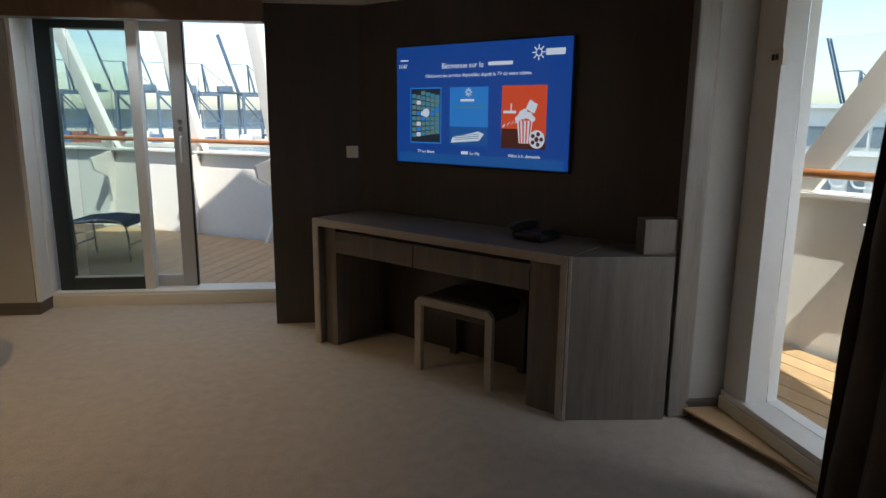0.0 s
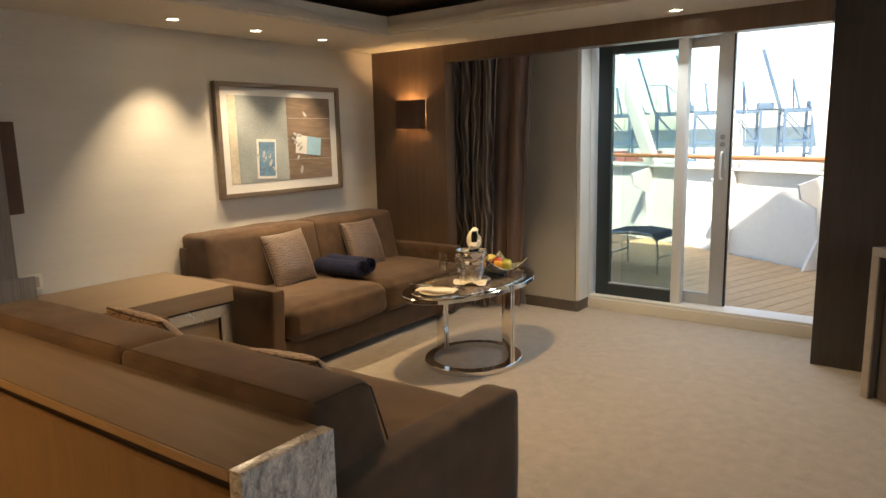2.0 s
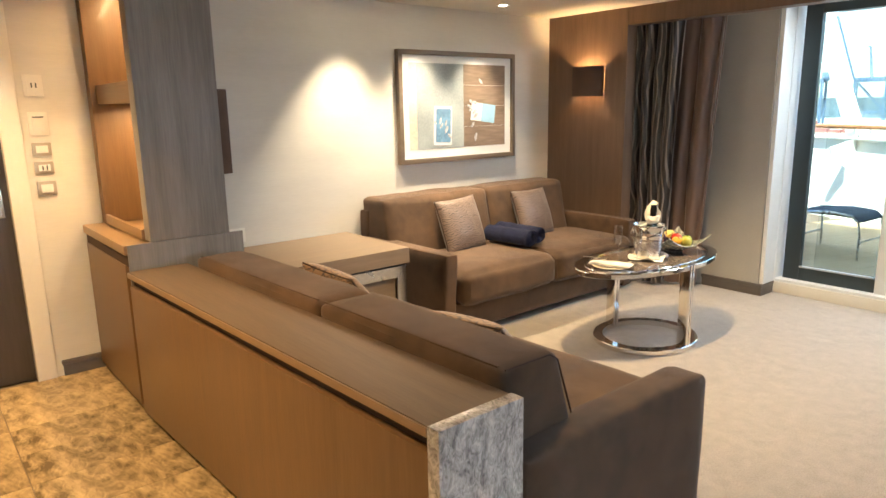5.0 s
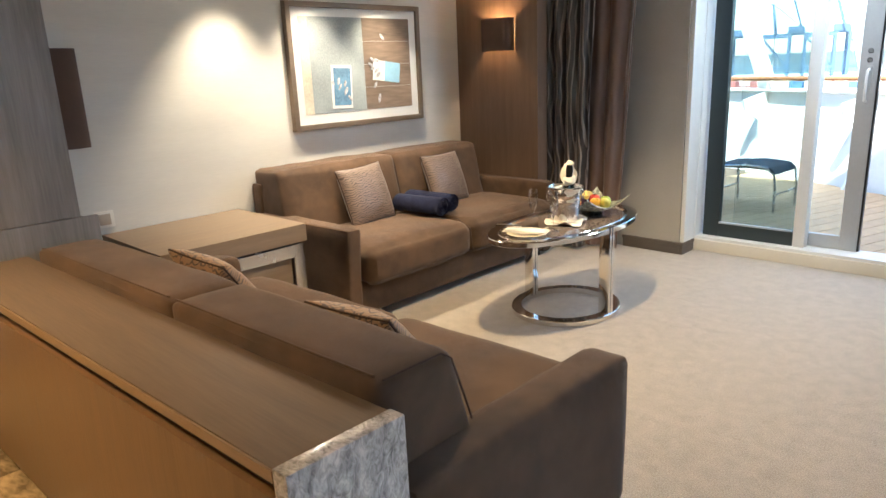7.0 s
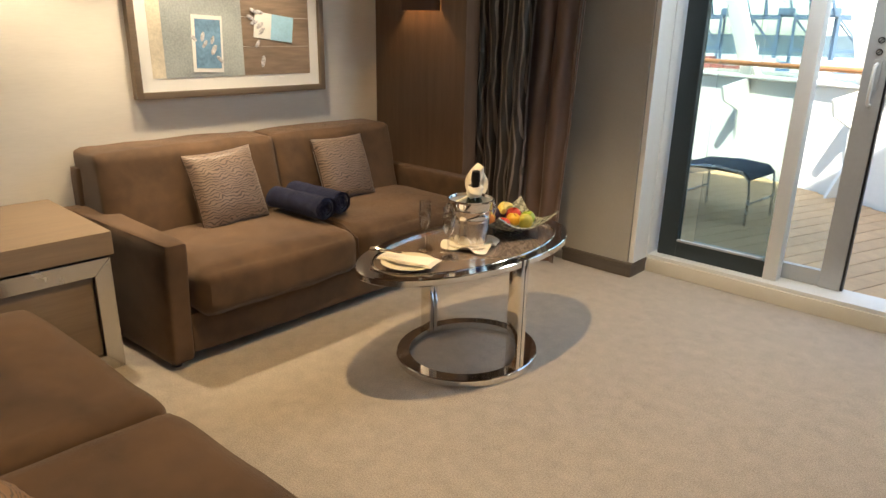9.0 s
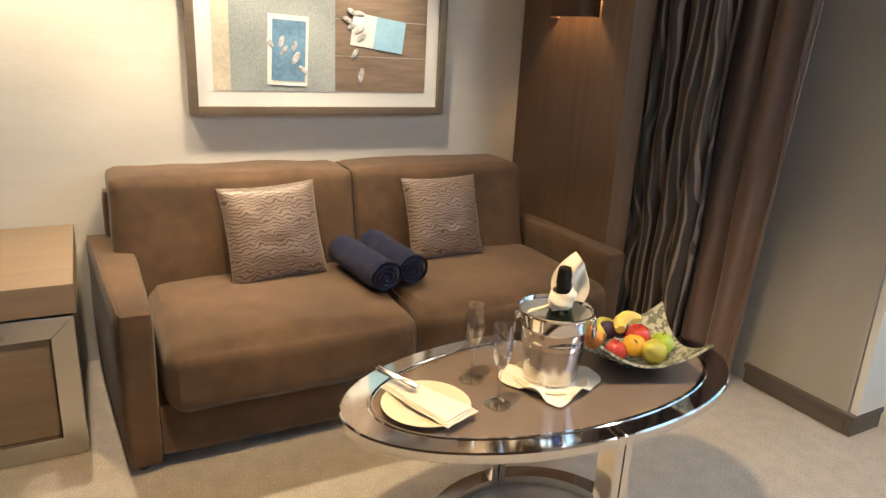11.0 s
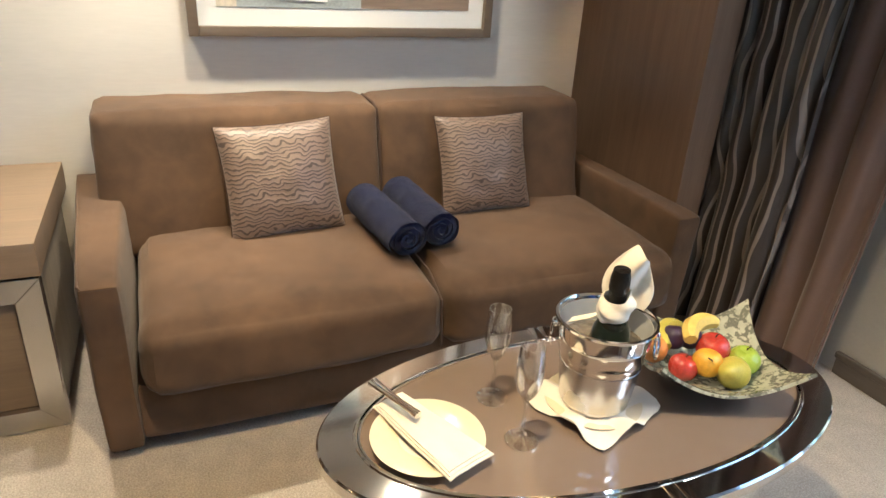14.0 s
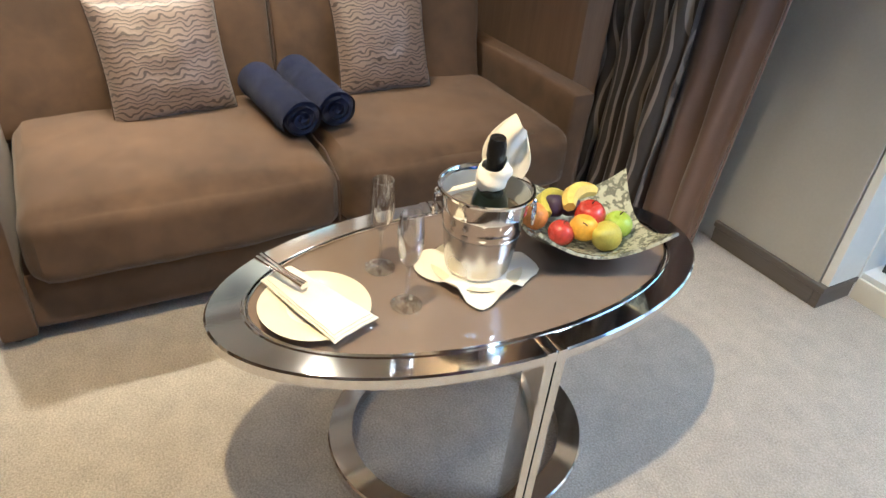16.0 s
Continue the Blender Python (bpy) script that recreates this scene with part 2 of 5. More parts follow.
M = {
    "carpet": mat("carpet", (0.43, 0.38, 0.325), 0.95, 0, 0.34, 15, 200, 0.8, 330, sheen=0.2, wb=0.24, warp=0.3),
    "wallpaper": mat("wallpaper", (0.62, 0.585, 0.52), 0.8, 0, 0.05, 10, 120, 0.12, 120, (1, 0.12, 1)),
    "plaster_grey": mat("plaster_grey", (0.40, 0.385, 0.355), 0.75, 0, 0.05, 5, 90, 0.15, 150),
    "white": mat("white_paint", (0.74, 0.74, 0.72), 0.45, 0, 0.03, 3, 40, 0.04, 90),
    "soffit": mat("soffit_paint", (0.70, 0.66, 0.58), 0.7, 0, 0.03, 3, 60, 0.05, 120),
    "wood_wall": wood("walnut_panel", (0.155, 0.098, 0.064), 0.18, "z", 0.42),
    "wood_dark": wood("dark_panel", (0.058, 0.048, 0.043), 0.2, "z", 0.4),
    "wood_grey": wood("grey_oak", (0.235, 0.21, 0.185), 0.22, "z", 0.45),
    "wood_taupe": wood("taupe_oak", (0.15, 0.13, 0.112), 0.24, "z", 0.45),
    "wood_greyx": wood("grey_oak_level", (0.150, 0.102, 0.064), 0.15, "x", 0.58, 0.0),
    "wood_greyy": wood("grey_oak_across", (0.195, 0.140, 0.094), 0.15, "y", 0.52, 0.0),
    "wood_warm": wood("warm_oak", (0.160, 0.090, 0.040), 0.16, "z", 0.42),
    "wood_warmx": wood("warm_oak_level", (0.25, 0.155, 0.078), 0.14, "x", 0.4),
    "wood_edge": wood("pale_edge", (0.40, 0.35, 0.30), 0.1, "x", 0.4),
    "ceiling_gloss": mat("ceiling_gloss", (0.13, 0.085, 0.055), 0.18, 0, 0.15, 3, 30, coat=0.3),
    "base": wood("skirting", (0.10, 0.085, 0.075), 0.15, "x", 0.45),
    "suede": mat("suede", (0.086, 0.049, 0.026), 0.92, 0, 0.42, 2.6, 13, 0.4, 420, sheen=0.12, wb=0.66, warp=0.3),
    "piping": mat("piping", (0.05, 0.028, 0.018), 0.9, 0, 0.1, 10, 100),
    "pillow": striped("pillow_cloth", (0.180, 0.128, 0.100), (0.055, 0.036, 0.028), "Z", 22, 13.0, 0.85, (1.2, 1, 1), 0.63, 0.42),
    "pillow_gold": striped("gold_cloth", (0.24, 0.135, 0.062), (0.06, 0.032, 0.018), "Z", 22, 13.0, 0.85, (1.2, 1, 1), 0.63, 0.5),
    "towel": mat("navy_towel", (0.023, 0.028, 0.072), 0.98, 0, 0.4, 18, 260, 0.8, 380, sheen=0.08),
    "chrome": mat("chrome", (0.82, 0.79, 0.75), 0.09, 1.0, 0.02, 4, 60, rvar=0.06),
    "brushed": mat("brushed_steel", (0.58, 0.565, 0.55), 0.26, 1.0, 0.05, 5, 200, rvar=0.12),
    "alu": mat("grey_aluminium", (0.50, 0.51, 0.51), 0.45, 0.35, 0.05, 5, 60),
    "frame_dark": mat("dark_frame_paint", (0.032, 0.045, 0.05), 0.35, 0, 0.1, 4, 60),
    "black": mat("black_plastic", (0.012, 0.012, 0.013), 0.35, 0, 0.15, 9, 80),
    "tabletop": mat("taupe_glass", (0.205, 0.155, 0.125), 0.06, 0, 0.04, 2, 20, coat=1.0, rvar=0.02),
    "curtain": striped("patterned_curtain", (0.030, 0.022, 0.018), (0.21, 0.172, 0.146), "X", 10.0, 13.0, 0.45, (1, 0.5, 0.5), 0.72, 0.35),
    "satin": mat("mauve_satin", (0.165, 0.108, 0.088), 0.36, 0, 0.1, 3, 200, 0.1, 300, sheen=0.3),
    "curtain_dark": mat("dark_curtain", (0.05, 0.038, 0.03), 0.7, 0, 0.25, 8, 100, 0.3, 200),
    "marble_end": mat("grey_marble", (0.42, 0.385, 0.35), 0.2, 0, 0.7, 9, 34, 0.15, 40, stretch=(1, 1.5, 0.8), wb=0.5, warp=2.4, rvar=0.04),
    "marble": mat("brown_marble", (0.41, 0.295, 0.155), 0.14, 0, 0.66, 3.0, 13, stretch=(1, 2.0, 1), per=0.16, wb=0.68, warp=1.7, rvar=0.04),
    "grout": mat("grout", (0.20, 0.15, 0.10), 0.8, 0, 0.1, 20, 100),
    "linen": mat("linen_napkin", (0.80, 0.75, 0.66), 0.85, 0, 0.03, 20, 300, 0.25, 400),
    "china": mat("ivory_china", (0.76, 0.68, 0.50), 0.16, 0, 0.03, 5, 40, coat=0.4),
    "china_w": mat("white_china", (0.80, 0.77, 0.70), 0.14, 0, 0.02, 5, 40, coat=0.4),
    "bottle": mat("bottle_glass", (0.012, 0.018, 0.010), 0.08, 0, 0.1, 5, 40, coat=0.5),
    "foil": mat("black_foil", (0.015, 0.015, 0.016), 0.3, 0.5, 0.2, 40, 200, 0.5, 90),
    "glass": thin_glass("clear_glass"),
    "pane": mat("door_glass", (0.93, 0.98, 0.97), 0.0, 0, 0, 1, 1, trans=1.0, ior=1.3, rvar=0.0),
    "pane_tint": mat("tinted_glass", (0.46, 0.55, 0.53), 0.0, 0, 0, 1, 1, trans=1.0, ior=1.3, rvar=0.0),
    "bowl": veined("mottled_glass", (0.36, 0.36, 0.28), (0.15, 0.15, 0.118), 52, 0.1, (1, 1, 1), 0.095, mid=(0.46, 0.46, 0.36), shift=0.07, detail=8, twist=0.2),
    "red": mat("red_apple", (0.45, 0.045, 0.03), 0.28, 0, 0.4, 22, 120, coat=0.3),
    "peach": mat("peach_skin", (0.60, 0.23, 0.05), 0.45, 0, 0.35, 20, 120),
    "orange": mat("yellow_peach", (0.66, 0.36, 0.03), 0.4, 0, 0.25, 18, 120),
    "green": mat("green_apple", (0.32, 0.42, 0.05), 0.28, 0, 0.15, 20, 150, coat=0.3),
    "pear": mat("pear_skin", (0.48, 0.42, 0.07), 0.4, 0, 0.15, 25, 200),
    "banana": mat("banana_skin", (0.66, 0.50, 0.12), 0.5, 0, 0.15, 18, 120),
    "plum": mat("plum_skin", (0.035, 0.018, 0.045), 0.4, 0, 0.4, 20, 120),
    "ice_water": mat("ice_water", (0.15, 0.125, 0.09), 0.35, 0, 0.6, 30, 90, 0.6, 60),
    "plastic_w": mat("white_plastic", (0.72, 0.68, 0.60), 0.35, 0, 0.03, 5, 50),
    "plate_gold": mat("champagne_plate", (0.42, 0.36, 0.28), 0.35, 0.6, 0.04, 5, 80),
    "shade": mat("brown_shade", (0.085, 0.05, 0.035), 0.8, 0, 0.12, 8, 200, 0.2, 300),
    "shade_in": shine("shade_glow", (1.0, 0.62, 0.26), 6.0),
    "lamp_disc": shine("lamp_disc", (1.0, 0.86, 0.62), 9.0),
    "photo_cloth": mat("printed_canvas", (0.34, 0.375, 0.37), 0.7, 0, 0.3, 3.2, 110, 0.15, 200),
    "photo_sand": mat("printed_sand", (0.60, 0.54, 0.42), 0.7, 0, 0.25, 8, 90),
    "photo_wood": mat("printed_wood", (0.225, 0.165, 0.118), 0.65, 0, 0.4, 7, 60, stretch=(1, 0.12, 1)),
    "photo_blue": mat("printed_blue", (0.15, 0.28, 0.42), 0.6, 0, 0.35, 12, 60),
    "photo_sky": mat("printed_sky", (0.33, 0.56, 0.72), 0.6, 0, 0.12, 8, 60),
    "paper": mat("mat_board", (0.78, 0.77, 0.73), 0.8, 0, 0.02, 5, 100),
    "shell": mat("shell_grey", (0.48, 0.47, 0.47), 0.35, 0, 0.6, 40, 160),
    "frame_wood": wood("frame_wood", (0.16, 0.12, 0.082), 0.15, "y", 0.4),
    "deck": mat("teak_deck", (0.47, 0.315, 0.17), 0.7, 0, 0.16, 8, 90, 0.15, 120, per=0.25),
    "caulk": mat("deck_caulk", (0.11, 0.08, 0.055), 0.8, 0, 0.1, 9, 60),
    "bulwark": mat("ship_white", (0.76, 0.745, 0.70), 0.4, 0, 0.05, 1.2, 20, 0.05, 20),
    "handrail": wood("varnished_rail", (0.36, 0.15, 0.055), 0.15, "x", 0.3),
    "mesh_blue": mat("blue_textilene", (0.032, 0.042, 0.06), 0.7, 0, 0.15, 10, 300, 0.4, 500),
    "crane": mat("crane_paint", (0.07, 0.115, 0.18), 0.6, 0, 0.2, 0.1, 1),
    "shore": mat("far_shore", (0.10, 0.13, 0.15), 0.9, 0, 0.4, 0.01, 0.08),
    "water": mat("harbour_water", (0.12, 0.17, 0.19), 0.25, 0, 0.2, 0.01, 0.2, 0.2, 0.6),
    "quay": mat("quay_concrete", (0.42, 0.39, 0.33), 0.9, 0, 0.15, 0.05, 0.6),
    "hall": mat("hall_cladding", (0.66, 0.67, 0.66), 0.6, 0, 0.06, 0.1, 2),
    "hall_glass": mat("hall_windows", (0.16, 0.20, 0.23), 0.3, 0, 0.2, 0.2, 3),
    "roofing": mat("deckhead", (0.72, 0.72, 0.70), 0.6, 0, 0.04, 2, 30),
}


# ---- helpers for shapes ----
def box(x0, x1, y0, y1, z0, z1, bev=0.004, seg=2, bm=None):
    b = bmesh.new()
    bmesh.ops.create_cube(b, size=1)
    for v in b.verts:
        v.co = Vector(((x0 + x1) / 2 + v.co.x * (x1 - x0), (y0 + y1) / 2 + v.co.y * (y1 - y0), (z0 + z1) / 2 + v.co.z * (z1 - z0)))
    if bev:
        bmesh.ops.bevel(b, geom=b.edges[:], offset=min(bev, 0.45 * min(x1 - x0, y1 - y0, z1 - z0)), segments=seg, profile=0.7, affect="EDGES")
    return join(bm, b) if bm else b


def join(a, b):
    """Adds the mesh b to a."""
    me = bpy.data.meshes.new("tmp")
    b.to_mesh(me)
    b.free()
    a.from_mesh(me)
    bpy.data.meshes.remove(me)
    return a


def prism(pts, z0, z1, bev=0.0):
    """A block with the outline pts (x, y), from z0 to z1."""
    b = bmesh.new()
    f = b.faces.new([b.verts.new((x, y, z0)) for x, y in pts])
    r = bmesh.ops.extrude_face_region(b, geom=[f])
    for v in r["geom"]:
        if isinstance(v, bmesh.types.BMVert):
            v.co.z = z1
    bmesh.ops.recalc_face_normals(b, faces=b.faces[:])
    if bev:
        bmesh.ops.bevel(b, geom=b.edges[:], offset=bev, segments=2, profile=0.7, affect="EDGES")
    return b


def soft(x0, x1, y0, y1, z0, z1, r=0.05, cuts=12, bulge=(0, 0, 0), rough=0.004, seed=0.0):
    """A stuffed block: rounded edges, swollen faces and faint dents."""
    b = bmesh.new()
    bmesh.ops.create_cube(b, size=2)
    bmesh.ops.subdivide_edges(b, edges=b.edges[:], cuts=cuts, use_grid_fill=True)
    h = Vector(((x1 - x0) / 2, (y1 - y0) / 2, (z1 - z0) / 2))
    c = Vector(((x0 + x1) / 2, (y0 + y1) / 2, (z0 + z1) / 2))
    r = min(r, h.x * 0.98, h.y * 0.98, h.z * 0.98)
    for v in b.verts:
        u = v.co.copy()
        p = Vector([math.sin(u[i] * math.pi / 2) * h[i] * 0.4 + u[i] * h[i] * 0.6 for i in range(3)])
        q = Vector([max(-(h[i] - r), min(h[i] - r, p[i])) for i in range(3)])
        d = p - q
        if d.length > 1e-9:
            p = q + d.normalized() * r
        w = [(1 - u[0] ** 2), (1 - u[1] ** 2), (1 - u[2] ** 2)]
        for i in range(3):
            j, k = (i + 1) % 3, (i + 2) % 3
            if abs(u[i]) > 0.99:
                p[i] += math.copysign(bulge[i] * math.sqrt(max(0, w[j] * w[k])), u[i])
        p += Vector((noise.noise((p + c) * 6 + Vector((seed, 0, 0))), noise.noise((p + c) * 6 + Vector((0, seed + 9, 0))), noise.noise((p + c) * 7 + Vector((3, 0, seed))))) * rough
        v.co = p + c
    return b


def lathe(profile, seg=40, cx=0.0, cy=0.0):
    b = bmesh.new()
    rings = []
    for r, z in profile:
        if r < 1e-6:
            rings.append([b.verts.new((cx, cy, z))])
        else:
            rings.append([b.verts.new((cx + r * math.cos(2 * math.pi * i / seg), cy + r * math.sin(2 * math.pi * i / seg), z)) for i in range(seg)])
    for a, c in zip(rings, rings[1:]):
        for i in range(seg):
            j = (i + 1) % seg
            vs = [a[i % len(a)], a[j % len(a)], c[j % len(c)], c[i % len(c)]]
            vs = list(dict.fromkeys(vs))
            if len(vs) > 2:
                b.faces.new(vs)
    bmesh.ops.recalc_face_normals(b, faces=b.faces[:])
    return b


def tube(pts, r, seg=10, closed=False):
    """A round rod along pts; r is one radius or one for each point."""
    b = bmesh.new()
    pts = [Vector(p) for p in pts]
    n = len(pts)
    rs = r if isinstance(r, (list, tuple)) else [r] * n
    rings = []
    up = None
    for i, p in enumerate(pts):
        a = pts[i - 1] if (i or closed) else p
        c = pts[(i + 1) % n] if (i < n - 1 or closed) else p
        d = (c - a).normalized()
        if up is None:
            up = d.orthogonal().normalized()
        up = (up - d * up.dot(d)).normalized()
        s = d.cross(up)
        rings.append([b.verts.new(p + (up * math.cos(2 * math.pi * k / seg) + s * math.sin(2 * math.pi * k / seg)) * rs[i]) for k in range(seg)])
    for i in range(n if closed else n - 1):
        a, c = rings[i], rings[(i + 1) % n]
        for k in range(seg):
            b.faces.new((a[k], a[(k + 1) % seg], c[(k + 1) % seg], c[k]))
    if not closed:
        b.faces.new(rings[0])
        b.faces.new(rings[-1])
    bmesh.ops.recalc_face_normals(b, faces=b.faces[:])
    return b


def beam(p, q, w, d):
    """A square bar from p to q."""
    p, q = Vector(p), Vector(q)
    b = box(-w / 2, w / 2, -d / 2, d / 2, 0, (q - p).length, min(w, d) * 0.06)
    b.transform(Matrix.Translation(p) @ (q - p).to_track_quat("Z", "Y").to_matrix().to_4x4())
    return b


def ball(x, y, z, rx, ry, rz, seg=20):
    b = bmesh.new()
    bmesh.ops.create_uvsphere(b, u_segments=seg, v_segments=seg // 2 + 2, radius=1)
    for v in b.verts:
        v.co = Vector((x + v.co.x * rx, y + v.co.y * ry, z + v.co.z * rz))
    return b


def sheet(f, nu, nv, thick=0.0):
    """A cloth or shell: f(u, v) gives its points for u, v from 0 to 1."""
    b = bmesh.new()
    g = [[b.verts.new(f(i / nu, j / nv)) for j in range(nv + 1)] for i in range(nu + 1)]
    for i in range(nu):
        for j in range(nv):
            b.faces.new((g[i][j], g[i + 1][j], g[i + 1][j + 1], g[i][j + 1]))
    bmesh.ops.recalc_face_normals(b, faces=b.faces[:])
    if thick:
        bmesh.ops.solidify(b, geom=b.faces[:], thickness=thick)
    return b


def letters(body, size, align="CENTER"):
    cu = bpy.data.curves.new("letters", "FONT")
    cu.body, cu.size, cu.align_x, cu.extrude = body, size, align, 0.0008
    cu.resolution_u = 3
    ob = new("letters", cu)
    me = bpy.data.meshes.new_from_object(ob.evaluated_get(bpy.context.evaluated_depsgraph_get()))
    b = bmesh.new()
    b.from_mesh(me)
    bpy.data.objects.remove(ob)
    bpy.data.curves.remove(cu)
    bpy.data.meshes.remove(me)
    return b


def root_of(ob):
    while ob.parent:
        ob = ob.parent
    return ob


def part(name, bm, material, parent=None, label="", smooth=True):
    """One mesh object from world-placed geometry, under a thing or a part."""
    if parent:
        bm.transform(root_of(parent).matrix_basis.inverted())
    me = bpy.data.meshes.new(name)
    for f in bm.faces:
        f.smooth = smooth
    bm.to_mesh(me)
    bm.free()
    me.materials.append(M[material])
    if smooth:
        me.set_sharp_from_angle(angle=radians(38))
    ob = new(name, me)
    if parent:
        ob.parent = parent
    if label:
        ob["label"] = label
    return ob


def thing(name, x, y, z, label, category, group=""):
    ob = new(name)
    ob.empty_display_size = 0.05
    ob.matrix_basis = Matrix.Translation((x, y, z))
    return tagged(ob, label, category, group)


def setting(name, bm, material, label, smooth=False):
    return tagged(part(name, bm, material, None, "", smooth), label, kind="structure")


# ---- setting: room shell ----
R2 = math.sqrt(0.5)
FLOOR_X0, FLOOR_X1, FLOOR_Y0 = -3.56, 2.9, -1.4
setting("floor", prism([(FLOOR_X0, 2.0), (-0.55, 2.0), (-0.55, FLOOR_Y0), (2.76, FLOOR_Y0), (2.56, 4.3), (0.1, 6.5), (-3.6, 6.5), (-3.6, 2.0)], -0.12, 0.0), "carpet", "beige short-pile carpet floor with faint mottled wear")
setting("wall_west", box(-3.60, -3.41, 2.45, 6.3, 0, 2.6, 0), "wallpaper", "cream woven wallpaper wall behind the sofa")
setting("wall_entry", box(-3.75, -3.56, 1.70, 2.45, 0, 2.6, 0), "wallpaper", "cream papered wall beside the entrance door")
setting("wall_entry_head", box(-3.75, -3.56, 0.55, 1.70, 2.1, 2.6, 0), "wallpaper", "papered wall above the entrance door")
setting("wall_entry_south", box(-3.75, -3.56, -1.4, 0.55, 0, 2.6, 0), "wallpaper", "papered wall past the entrance door")
setting("wall_corridor", box(-3.85, -3.76, -1.4, 2.45, -0.1, 2.6, 0), "wallpaper", "plain corridor wall behind the entrance door")
setting("wall_south", box(-3.75, 3.7, -1.6, -1.4, 0, 2.6, 0), "wallpaper", "plain papered wall closing the suite")
setting("wall_north", box(-3.41, -2.62, 5.63, 5.75, 0, 2.3, 0.002), "wood_wall", "walnut veneer panel wall with a sconce")
setting("header_north", box(-2.62, 0.08, 5.632, 5.75, 2.04, 2.3, 0.002), "wood_wall", "walnut veneer header above the balcony opening")
setting("wall_north_recess", box(-3.41, -1.70, 6.12, 6.30, 0, 2.3, 0.003), "plaster_grey", "grey papered wall beside the balcony door")
setting("recess_ceiling", box(-3.41, 0.1, 5.75, 6.5, 2.16, 2.3, 0), "soffit", "white ceiling of the window recess")
setting("reveal_north", box(-1.72, -1.66, 6.30, 6.52, 0, 2.2, 0.003), "white", "white painted door reveal")
setting("reveal_trim", box(-1.695, -1.665, 6.125, 6.30, 0.09, 2.16, 0.003), "white", "white painted wall return beside the door")
setting("wall_panel", prism([(0.08, 5.74), (0.70, 5.74), (2.31, 4.13), (2.55, 4.13), (2.55, 4.5), (0.5, 6.6), (0.08, 6.6)], 0, 2.3), "wood_dark", "dark brown veneer wall carrying the television")
setting("pier_east", prism([(2.31, 4.05), (2.7, 4.05), (2.7, 4.35), (2.31, 4.35)], 0, 2.3, 0.003), "plaster_grey", "grey papered pier beside the balcony window")
part_trim = setting("trim_east", box(2.20, 2.305, 4.03, 4.10, 0, 2.17, 0.012), "wood_grey", "grey oak corner trim at the end of the dark wall")
EAST = Matrix.Translation((2.463, 4.016, 0)) @ pose(0, 0, 0, 0, 0, 3.0)


def east(b):
    b.transform(EAST)
    return b


# the east window line, built along local -y and turned
setting("wall_east", east(box(0.02, 0.2, -5.6, -3.4, 0, 2.3, 0)), "plaster_grey", "grey papered wall past the window")
setting("header_east", east(box(0.02, 0.2, -3.4, 0.03, 2.12, 2.3, 0)), "plaster_grey", "header above the balcony window")
we = tagged(thing("window_1", 2.6, 3.2, 0, "tall white-framed balcony window beside the pier", "window"), kind="structure")
part("window_sill", east(box(0, 0.20, -3.4, 0.02, 0.0, 0.11, 0.006)), "soffit", we, "painted sill box")
part("window_frame", east(box(0.01, 0.22, -3.4, 0.02, 0.11, 0.14, 0.006)), "white", we)
part("window_frame", east(box(0.03, 0.20, -0.15, 0.035, 0.14, 2.12, 0.008)), "white", we)
part("window_frame", east(box(0.06, 0.20, -1.75, -1.62, 0.14, 2.12, 0.008)), "white", we)
part("window_frame", east(box(0.06, 0.20, -3.4, -0.15, 2.04, 2.12, 0.006)), "white", we)
pe = part("pane", east(box(0.14, 0.148, -3.4, -0.15, 0.14, 2.04, 0)), "pane", we)
pe.visible_shadow = False

# skirting boards: plinth and moulded cap
for nm, pts in (("a", ((-2.15, 6.105, -1.695, 6.12),)), ("b", ((-1.695, 6.105, -1.665, 6.33),)), ("c", ((2.295, 4.035, 2.455, 4.052),)), ("d", ((2.295, 4.05, 2.312, 4.35),)), ("e", ((-3.56, 1.735, -3.545, 1.95),)), ("f", ((-3.41, 5.615, -2.62, 5.63),))):
    for x0, y0, x1, y1 in pts:
        b = box(x0, x1 - 0.001, y0, y1 - 0.001, 0, 0.065, 0.003)
        box(x0 - 0.006, x1 + 0.004, y0 - 0.006, y1 - 0.001, 0.065, 0.09, 0.006, 3, b)
        setting("baseboard", b, "base", "dark brown moulded skirting board", True)

# ceiling: pale soffit ring with a raised glossy brown field
b = box(-3.56, -2.62, 2.3, 5.75, SOFFIT, 2.3, 0)
box(-2.62, 2.6, 4.95, 5.75, SOFFIT, 2.3, 0, bm=b)
box(-3.75, -2.62, -1.4, 2.3, SOFFIT, 2.3, 0, bm=b)
box(-2.62, 3.5, -1.4, 0.2, SOFFIT, 2.3, 0, bm=b)
box(2.0, 3.3, 0.2, 4.95, SOFFIT, 2.3, 0, bm=b)
setting("ceiling_soffit", b, "soffit", "cream painted lowered ceiling border with downlights")
b = box(-2.66, -2.60, 2.3, 4.99, SOFFIT + 0.02, SOFFIT + 0.07, 0.008)
box(-2.62, 2.0, 4.93, 4.99, SOFFIT + 0.02, SOFFIT + 0.07, 0.008, bm=b)
setting("ceiling_moulding", b, "soffit", "cream step moulding round the raised ceiling", True)
setting("ceiling", box(-3.7, 3.5, -1.4, 6.4, 2.36, 2.44, 0), "ceiling_gloss", "glossy dark brown raised ceiling field")
setting("roof_deck", box(-3.9, 3.6, -1.7, 6.7, 2.46, 2.6, 0), "roofing", "steel deck closing the suite from above")


